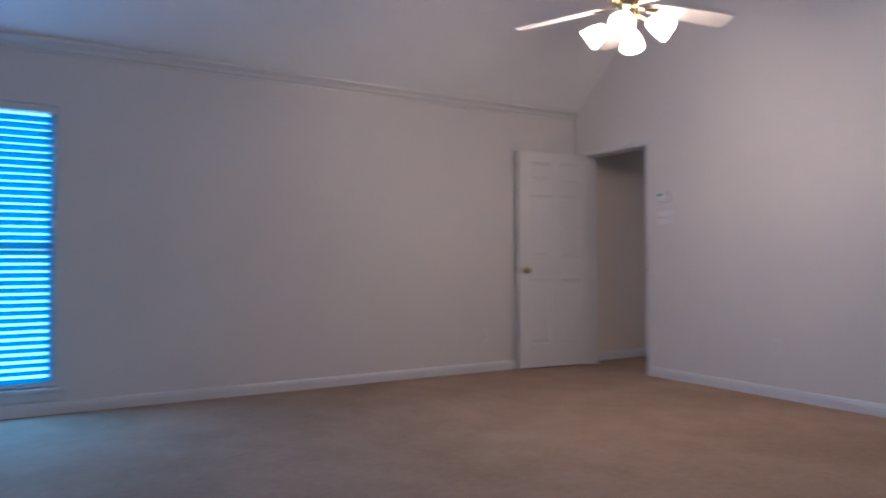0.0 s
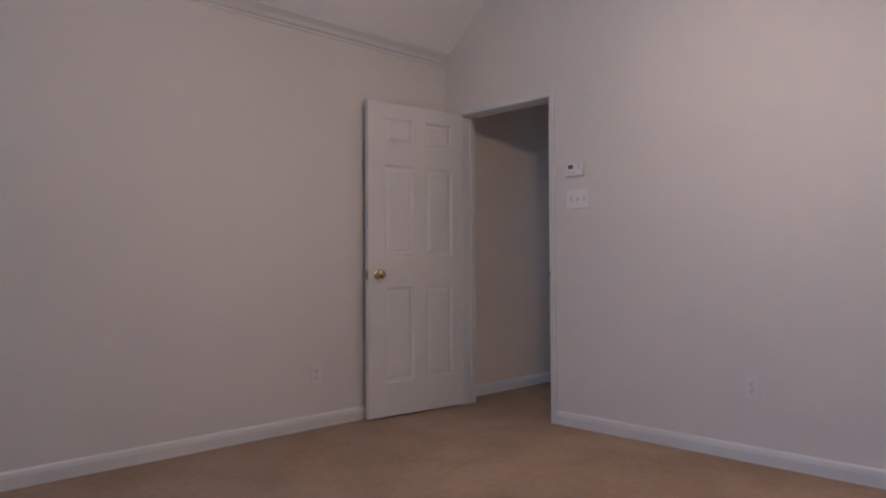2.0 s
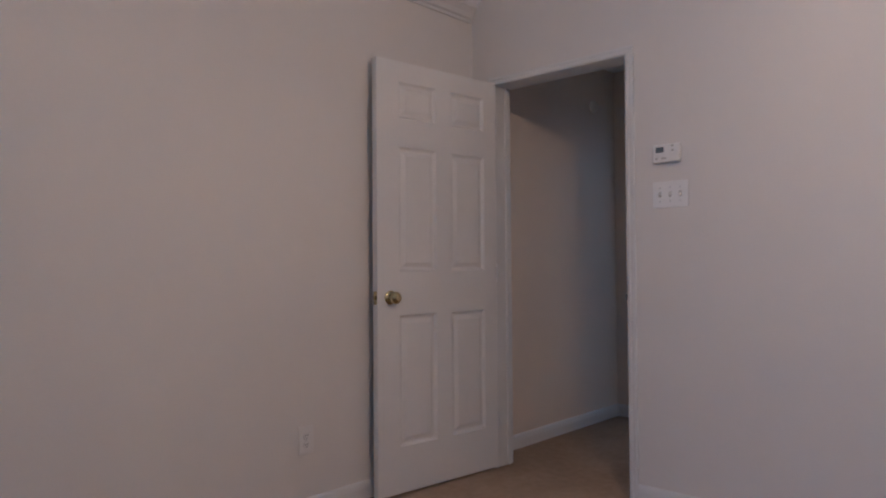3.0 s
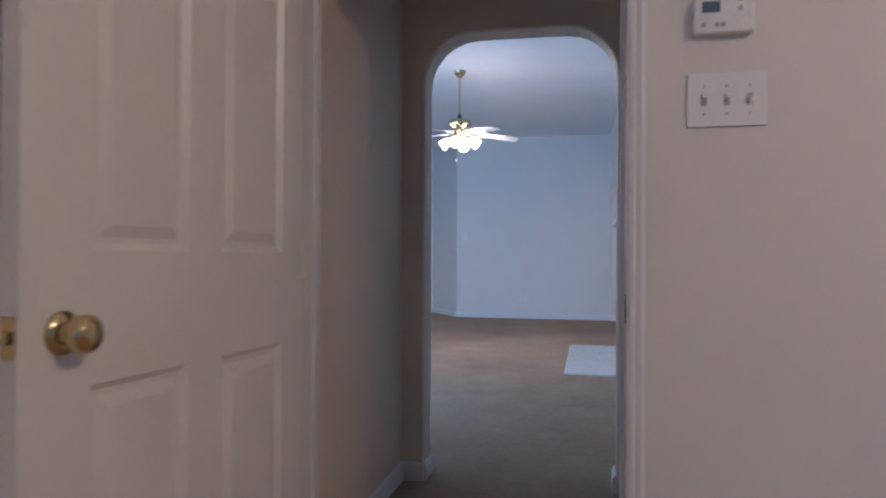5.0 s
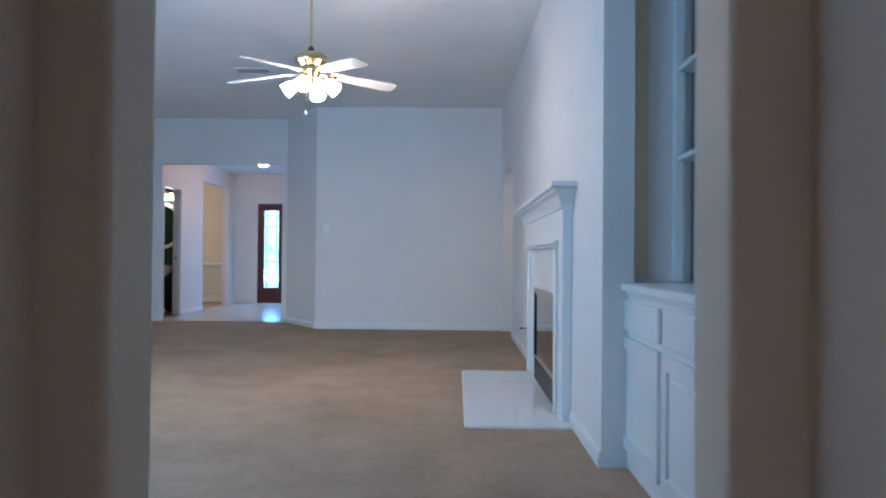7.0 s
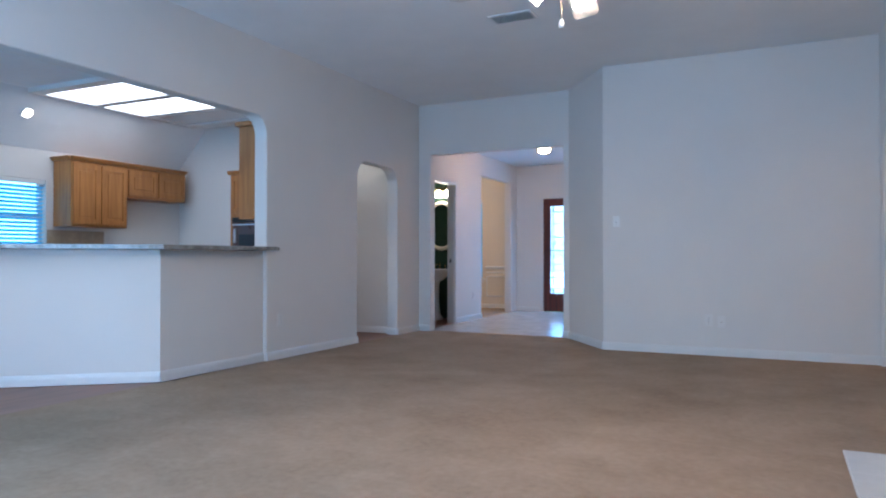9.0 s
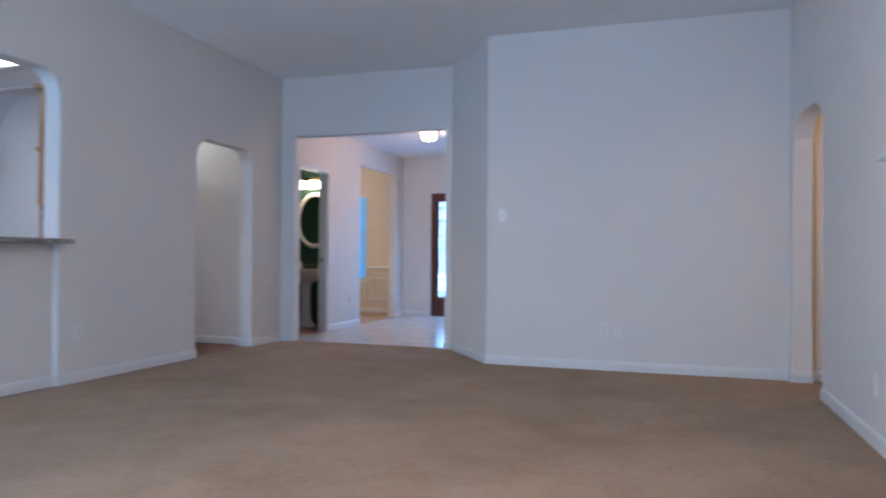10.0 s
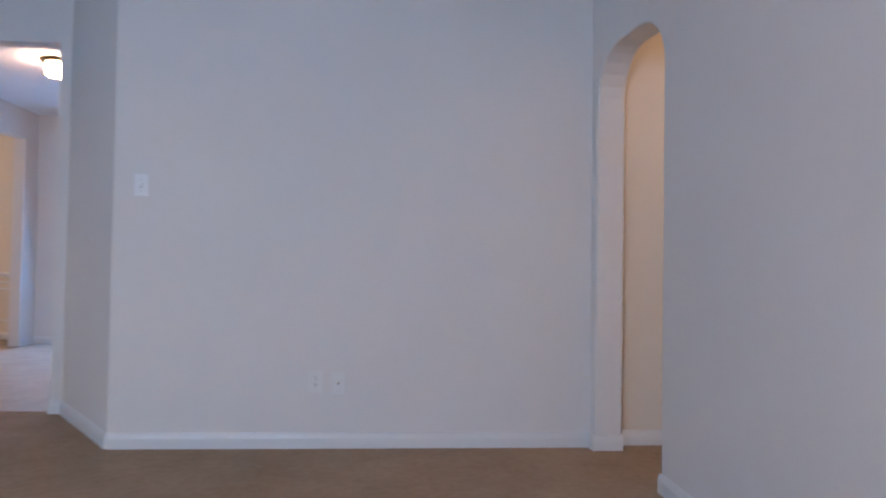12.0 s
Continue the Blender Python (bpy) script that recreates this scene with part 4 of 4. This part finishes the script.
part("baseboard", sweep(BASE, (-4.035, 6.60, 0), (-4.035, 7.817, 0), (1, 0, 0)), TRIM, bar)
top = thing("bar_top", "speckled grey-brown granite bar top", "countertop")
bm = bmesh.new()
quad = [(-3.86, 7.84), (-3.86, 6.47), (-5.24, 5.39), (-5.55, 5.79), (-4.38, 6.70), (-4.38, 7.795), (-3.99, 7.795), (-3.99, 7.84)]
f = bm.faces.new([bm.verts.new((x, y, 1.045)) for x, y in quad])
ext = bmesh.ops.extrude_face_region(bm, geom=[f])
bmesh.ops.translate(bm, verts=[g for g in ext["geom"] if isinstance(g, bmesh.types.BMVert)], vec=(0, 0, 0.034))
bmesh.ops.bevel(bm, geom=[e for e in bm.edges if abs(e.verts[0].co.z - e.verts[1].co.z) < 0.001], offset=0.006, segments=2, affect="EDGES")
part("slab", bm, GRANITE, top)


# ---- kitchen cabinets ----
def raised_door(parent, x, a, b, z0, z1, out=1):
    """A framed oak door facing +x, with a raised panel."""
    d = part("door", slab(outline(a, b, z0, z1), [outline(a + 0.055, b - 0.055, z0 + 0.055, z1 - 0.055)], lambda u, z, e: (x + e, u, z), 0.02), OAK, parent)
    bm = boxm(x + 0.002, x + 0.008, a + 0.05, b - 0.05, z0 + 0.05, z1 - 0.05)
    box(bm, x + 0.006, x + 0.016, a + 0.085, b - 0.085, z0 + 0.085, z1 - 0.085, bevel=0.006)
    part("panel", bm, OAK, d)
    return d


def wall_cabinet(y0, y1, z0, z1, label, doors=2, end=False):
    c = thing("wall_cabinet", label, "cabinet", group="oak kitchen cabinets")
    part("body", boxm(-7.247, -6.94, y0 + 0.001, y1 - 0.001, z0, z1), OAK, c)
    w = (y1 - y0) / doors
    for k in range(doors):
        raised_door(c, -6.94, y0 + k * w + 0.015, y0 + (k + 1) * w - 0.015, z0 + 0.03, z1 - 0.03)
    part("crown", sweep([(0, 0), (0.025, 0), (0.045, 0.03), (0.05, 0.045), (0, 0.045)], (-6.94, y0 - 0.01, z1), (-6.94, y1, z1), (1, 0, 0)), OAKY, c)
    if end:
        part("crown_return", sweep([(0, 0), (0.025, 0), (0.045, 0.03), (0.05, 0.045), (0, 0.045)], (-7.247, y0, z1), (-6.935, y0, z1), (0, -1, 0)), OAKY, c)
    return c


wall_cabinet(7.95, 8.71, 1.34, 2.10, "honey oak wall cabinet with two raised-panel doors", end=True)
wall_cabinet(8.71, 9.65, 1.72, 2.10, "short honey oak wall cabinet with two raised-panel doors")
bs = thing("backsplash", "brown tile backsplash under the oak cabinets", "backsplash", kind="structure")
part("tiles", boxm(-7.247, -7.235, 7.87, 8.62, 0.92, 1.30), BROWNTILE, bs)
kc = thing("kitchen_counter", "granite kitchen counter along the wall", "countertop")
part("slab", boxm(-7.247, -6.62, 5.5, 9.8, 0.88, 0.915, bevel=0.005), GRANITE, kc)
for k in range(6):
    a = 5.5 + k * 0.7
    b_ = thing("base_cabinet", "honey oak base cabinet below the counter", "cabinet", group="oak base cabinets")
    part("body", boxm(-7.247, -6.66, a + 0.001, a + 0.699, 0.0, 0.878), OAK, b_)
    raised_door(b_, -6.66, a + 0.02, a + 0.68, 0.12, 0.84)

uc = thing("wall_cabinet", "tall honey oak wall cabinet with crown, beside the kitchen opening", "cabinet", group="oak kitchen cabinets")
part("body", boxm(-4.94, -4.153, 8.49, 8.80, 1.395, 2.40), OAK, uc)
part("crown", boxm(-4.98, -4.153, 8.45, 8.82, 2.40, 2.455, bevel=0.014), OAKY, uc)
for x0, x1 in ((-4.93, -4.55), (-4.54, -4.16)):
    dr = part("door", boxm(x0, x1, 8.80, 8.82, 1.41, 2.385, bevel=0.004), OAK, uc)
    bm = bmesh.new()
    tube(bm, 0.008, 0.014, 0, 0.022, 12, pose((x0 + x1) / 2, 8.82, 1.46, -90, 0, 0))
    part("pull_knob", bm, STRIP, dr, "small dark knob")

ov = thing("oven_cabinet", "tall honey oak cabinet around a built-in wall oven", "cabinet", pose(-5.76, 9.25, 0))
part("body", boxm(0.0, 0.72, 0.0, 0.595, -0.004, 2.00), OAK, ov)
part("crown", sweep([(0, 0), (0.025, 0), (0.045, 0.03), (0.05, 0.045), (0, 0.045)], (-0.02, 0, 2.00), (0.74, 0, 2.00), (0, -1, 0)), OAKY, ov)
for a in (0.02, 0.365):
    d = part("door", slab(outline(a, a + 0.335, 1.52, 1.98), [outline(a + 0.055, a + 0.28, 1.575, 1.925)], lambda u, z, e: (u, -e, z), 0.02), OAK, ov)
    part("panel", boxm(a + 0.05, a + 0.285, -0.010, -0.002, 1.57, 1.93, bevel=0.003), OAK, d)
oven = thing("wall_oven", "dark brown built-in wall oven with a pale metal band", "oven", pose(-5.76, 9.25, 0))
part("front", boxm(0.055, 0.665, -0.030, -0.001, 0.86, 1.40, bevel=0.006), BROWNP, oven)
part("control_panel", boxm(0.055, 0.665, -0.034, -0.001, 1.405, 1.47, bevel=0.004), BLACK, oven)
part("band", boxm(0.06, 0.66, -0.037, -0.030, 1.372, 1.388, bevel=0.002), STEEL, oven, "pale metal band")
part("window", boxm(0.16, 0.56, -0.033, -0.030, 0.98, 1.26), BLACK, oven, "black glass oven window")
for x in (0.11, 0.61):
    part("handle_post", boxm(x - 0.012, x + 0.012, -0.058, -0.030, 1.16, 1.33, bevel=0.004), STEEL, oven)

lt = thing("ceiling_light", "fluorescent ceiling light box with frosted panels and white frame", "light")
part("frame", slab([(7.30, -6.74), (9.58, -6.74), (9.58, -5.33), (7.30, -5.33)], [[(a, -6.66), (a + 0.58, -6.66), (a + 0.58, -5.45), (a, -5.45)] for a in (7.44, 8.14, 8.84)], lambda u, z, d: (z, u, 2.76 - d), 0.05), TRIM, lt)
for a, m_ in ((7.44, PANEL), (8.14, PANEL), (8.84, PORC)):
    part("diffuser", boxm(-6.66, -5.45, a, a + 0.58, 2.735, 2.745), m_, lt, "lit frosted panel" if m_ is PANEL else "unlit frosted panel")
sp = thing("downlight", "small round lit ceiling lamp in the sloped kitchen ceiling", "light", pose(-6.93, 7.42, 2.54, 0, 132, 0))
part("rim", lathe(bmesh.new(), [(0, 0.0), (0.075, 0.0), (0.07, 0.012), (0, 0.013)], 24), TRIM, sp, smooth=True)
part("lens", lathe(bmesh.new(), [(0, 0.013), (0.055, 0.013), (0.04, 0.03), (0, 0.036)], 24), SPOT, sp, smooth=True)

# ---- foyer ----
fd = thing("door_3", "dark red-brown wooden front door with leaded glass", "door", pose(-3.478, 14.76, 0.0), kind="structure")
W, HD = 0.956, 2.035
lites = [(0.13, 0.425), (0.525, 0.825)]
part("leaf", slab(outline(0, W, 0.01, HD), [outline(a, b, 0.33, 1.90) for a, b in lites], lambda u, z, d: (u, 0.01 + d, z), 0.05), REDWOOD, fd)
for a, b in lites:
    pane = part("pane", boxm(a, b, 0.030, 0.036, 0.33, 1.90), LEADED, fd, "frosted leaded glass")
    pane.visible_shadow = False
    for u in (a + 0.05, b - 0.05):
        part("came", boxm(u - 0.007, u + 0.007, 0.024, 0.030, 0.33, 1.90), BLACK, pane)
    for z in (0.42, 0.62, 0.86, 1.10, 1.34, 1.58, 1.80):
        part("came", boxm(a, b, 0.025, 0.0295, z - 0.006, z + 0.006), BLACK, pane)
    for s in (-1, 1):
        bm = boxm(-0.005, 0.005, 0.0, 0.005, -0.17, 0.17)
        part("came", rot(pose((a + b) / 2, 0.0245, 1.11, 0, s * 32, 0), bm), BLACK, pane)
    for u0, u1, z0, z1 in ((a - 0.02, a, 0.31, 1.92), (b, b + 0.02, 0.31, 1.92), (a, b, 0.31, 0.33), (a, b, 1.90, 1.92)):
        part("bead", boxm(u0, u1, 0.0, 0.012, z0, z1, bevel=0.004), REDWOOD, fd)
casing("door_frame", "y", 14.76, -1, -3.48, -2.52, 2.04, "white moulded casing round the front door")
lamp = thing("ceiling_lamp", "brass and glass flush ceiling lamp, lit", "ceiling lamp", pose(-2.72, 12.41, 2.65))
part("base", lathe(bmesh.new(), [(0, -0.035), (0.10, -0.035), (0.13, -0.015), (0.135, 0.0), (0, 0.0)], 28), BRASS, lamp, "polished brass base", True)
part("globe", lathe(bmesh.new(), [(0, -0.15), (0.055, -0.146), (0.085, -0.125), (0.10, -0.085), (0.088, -0.036), (0, -0.036)], 8), FOYERG, lamp, "lit faceted glass bowl")
for k in range(8):
    m = pose(0, 0, 0, 0, 0, 45 * k)
    bm = boxm(0.084, 0.108, -0.004, 0.004, -0.13, -0.035)
    part("rib", rot(m, bm), BRASS, lamp)
fin = bmesh.new()
tube(fin, 0.006, 0.012, -0.175, -0.148, 12)
part("finial", fin, BRASS, lamp)
casing("door_frame", "x", -3.985, 1, 11.27, 12.03, 2.06, "white moulded casing round the powder room doorway", 0.12)
part("strike_plate", boxm(-4.07, -4.04, 12.0278, 12.0296, 0.90, 0.96), STRIP, bpy.data.objects["wall_foyer_west"], "small dark strike plate")

# dining opening has plain wrapped corners; wainscot on the dining wall
wain = thing("wainscot", "white chair rail and panel moulding on the cream dining wall", "wainscot", kind="structure")
RAIL = [(0, 0), (0.014, 0.004), (0.02, 0.02), (0.03, 0.03), (0.03, 0.045), (0.014, 0.055), (0, 0.06)]
for a, b in ((-8.0, -5.82), (-4.78, -4.11)):
    part("chair_rail", sweep(RAIL, (a, 15.2, 0.75), (b, 15.2, 0.75), (0, -1, 0)), TRIM, wain)
part("chair_rail", sweep(RAIL, (-4.1105, 14.5, 0.75), (-4.1105, 15.17, 0.75), (-1, 0, 0)), TRIM, wain)


def panel_frame(u0, u1, z0, z1):
    for a, b, c, d in ((u0, u1, z0, z0 + 0.022), (u0, u1, z1 - 0.022, z1), (u0, u0 + 0.022, z0 + 0.022, z1 - 0.022), (u1 - 0.022, u1, z0 + 0.022, z1 - 0.022)):
        part("panel_moulding", boxm(a, b, 15.184, 15.2, c, d, bevel=0.005), TRIM, wain)


panel_frame(-4.77, -4.13, 0.22, 0.62)
panel_frame(-5.70, -4.86, 0.22, 0.46)
panel_frame(-6.6, -5.85, 0.22, 0.62)
part("upper_rail", sweep([(0, 0), (0.012, 0.004), (0.016, 0.012), (0, 0.02)], (-4.78, 15.2, 0.68), (-4.11, 15.2, 0.68), (0, -1, 0)), TRIM, wain)
baseboard((-8.0, 15.2), (-4.11, 15.2), (0, -1))

# ---- powder room ----
mir = thing("mirror", "oval mirror in a wide cream frame on the green wall", "mirror", pose(-4.55, 12.75, 1.49, 90, 0, 0))
bm = bmesh.new()
n = 40
prof = [(0.0, 0.0), (0.012, 0.018), (0.04, 0.026), (0.06, 0.014), (0.066, 0.0)]
rings = []
for k in range(n):
    a = 2 * math.pi * k / n
    rings.append([bm.verts.new(((0.235 + p) * math.cos(a), (0.335 + p) * math.sin(a), q)) for p, q in prof])
for k in range(n):
    for i in range(len(prof) - 1):
        bm.faces.new((rings[k][i], rings[(k + 1) % n][i], rings[(k + 1) % n][i + 1], rings[k][i + 1]))
part("frame", bm, CREAMF, mir, "cream moulded oval frame", True)
bm = bmesh.new()
bm.faces.new([bm.verts.new((0.24 * math.cos(2 * math.pi * k / n), 0.34 * math.sin(2 * math.pi * k / n), 0.006)) for k in range(n)])
part("glass", bm, MIRROR, mir, "silvered mirror glass")
sc = thing("vanity_light", "brass vanity light with frosted glass shades, lit", "wall lamp", pose(-4.55, 12.75, 2.02))
part("backplate", boxm(-0.22, 0.22, -0.03, 0.0, 0.0, 0.085, bevel=0.01), BRASS, sc)
for x in (-0.15, 0.0, 0.15):
    bm = bmesh.new()
    tube(bm, 0.009, 0.009, 0, 0.09, 10, pose(x, -0.02, 0.04, 90))
    arm = part("arm", bm, BRASS, sc)
    part("shade", lathe(bmesh.new(), [(0, 0.0), (0.028, 0.0), (0.045, -0.05), (0.062, -0.11), (0.058, -0.11), (0, -0.10)], 20, pose(x, -0.11, 0.03)), VANITYG, arm, "frosted bell shade, lit", True)
sink = thing("pedestal_sink", "white porcelain pedestal sink under the mirror", "sink", pose(-4.55, 12.50, 0))
part("pedestal", lathe(bmesh.new(), [(0, 0), (0.13, 0), (0.13, 0.03), (0.085, 0.10), (0.07, 0.30), (0.075, 0.55), (0.11, 0.68), (0.12, 0.70), (0, 0.70)], 24), PORC, sink, smooth=True)
bm = lathe(bmesh.new(), [(0, 0.66), (0.13, 0.66), (0.22, 0.74), (0.27, 0.82), (0.28, 0.85), (0.27, 0.86), (0.21, 0.855), (0.17, 0.79), (0, 0.76)], 32)
bmesh.ops.scale(bm, verts=bm.verts, vec=(1.0, 0.82, 0.93))
part("basin", bm, PORC, sink, smooth=True)
fa = thing("faucet", "polished brass two-handle faucet on the sink", "faucet", pose(-4.55, 12.69, 0.80))
part("spout", lathe(bmesh.new(), [(0, 0), (0.02, 0), (0.014, 0.03), (0.012, 0.09), (0, 0.095)], 16), BRASS, fa, smooth=True)
bm = bmesh.new()
tube(bm, 0.010, 0.009, 0, 0.10, 12, pose(0, 0, 0.085, 100))
part("nozzle", bm, BRASS, fa)
for x in (-0.09, 0.09):
    part("handle", lathe(bmesh.new(), [(0, 0), (0.022, 0), (0.012, 0.02), (0.012, 0.04), (0.024, 0.05), (0.02, 0.062), (0, 0.064)], 14, pose(x, 0, 0)), BRASS, fa, smooth=True)
sb = thing("soap_bottle", "pale soap bottle with a pump on the sink", "soap bottle", pose(-4.72, 12.64, 0.80))
part("bottle", lathe(bmesh.new(), [(0, 0), (0.028, 0), (0.03, 0.01), (0.03, 0.08), (0.012, 0.10), (0.012, 0.11), (0, 0.11)], 16), CREAMF, sb, smooth=True)
part("pump", lathe(bmesh.new(), [(0, 0.11), (0.006, 0.11), (0.006, 0.14), (0.014, 0.145), (0.014, 0.155), (0, 0.156)], 12), BRASS, sb, smooth=True)
wall("wall_closet", "y", 0.7, 0.05, 3.0, 4.6, 2.6, label="plain closet back wall")
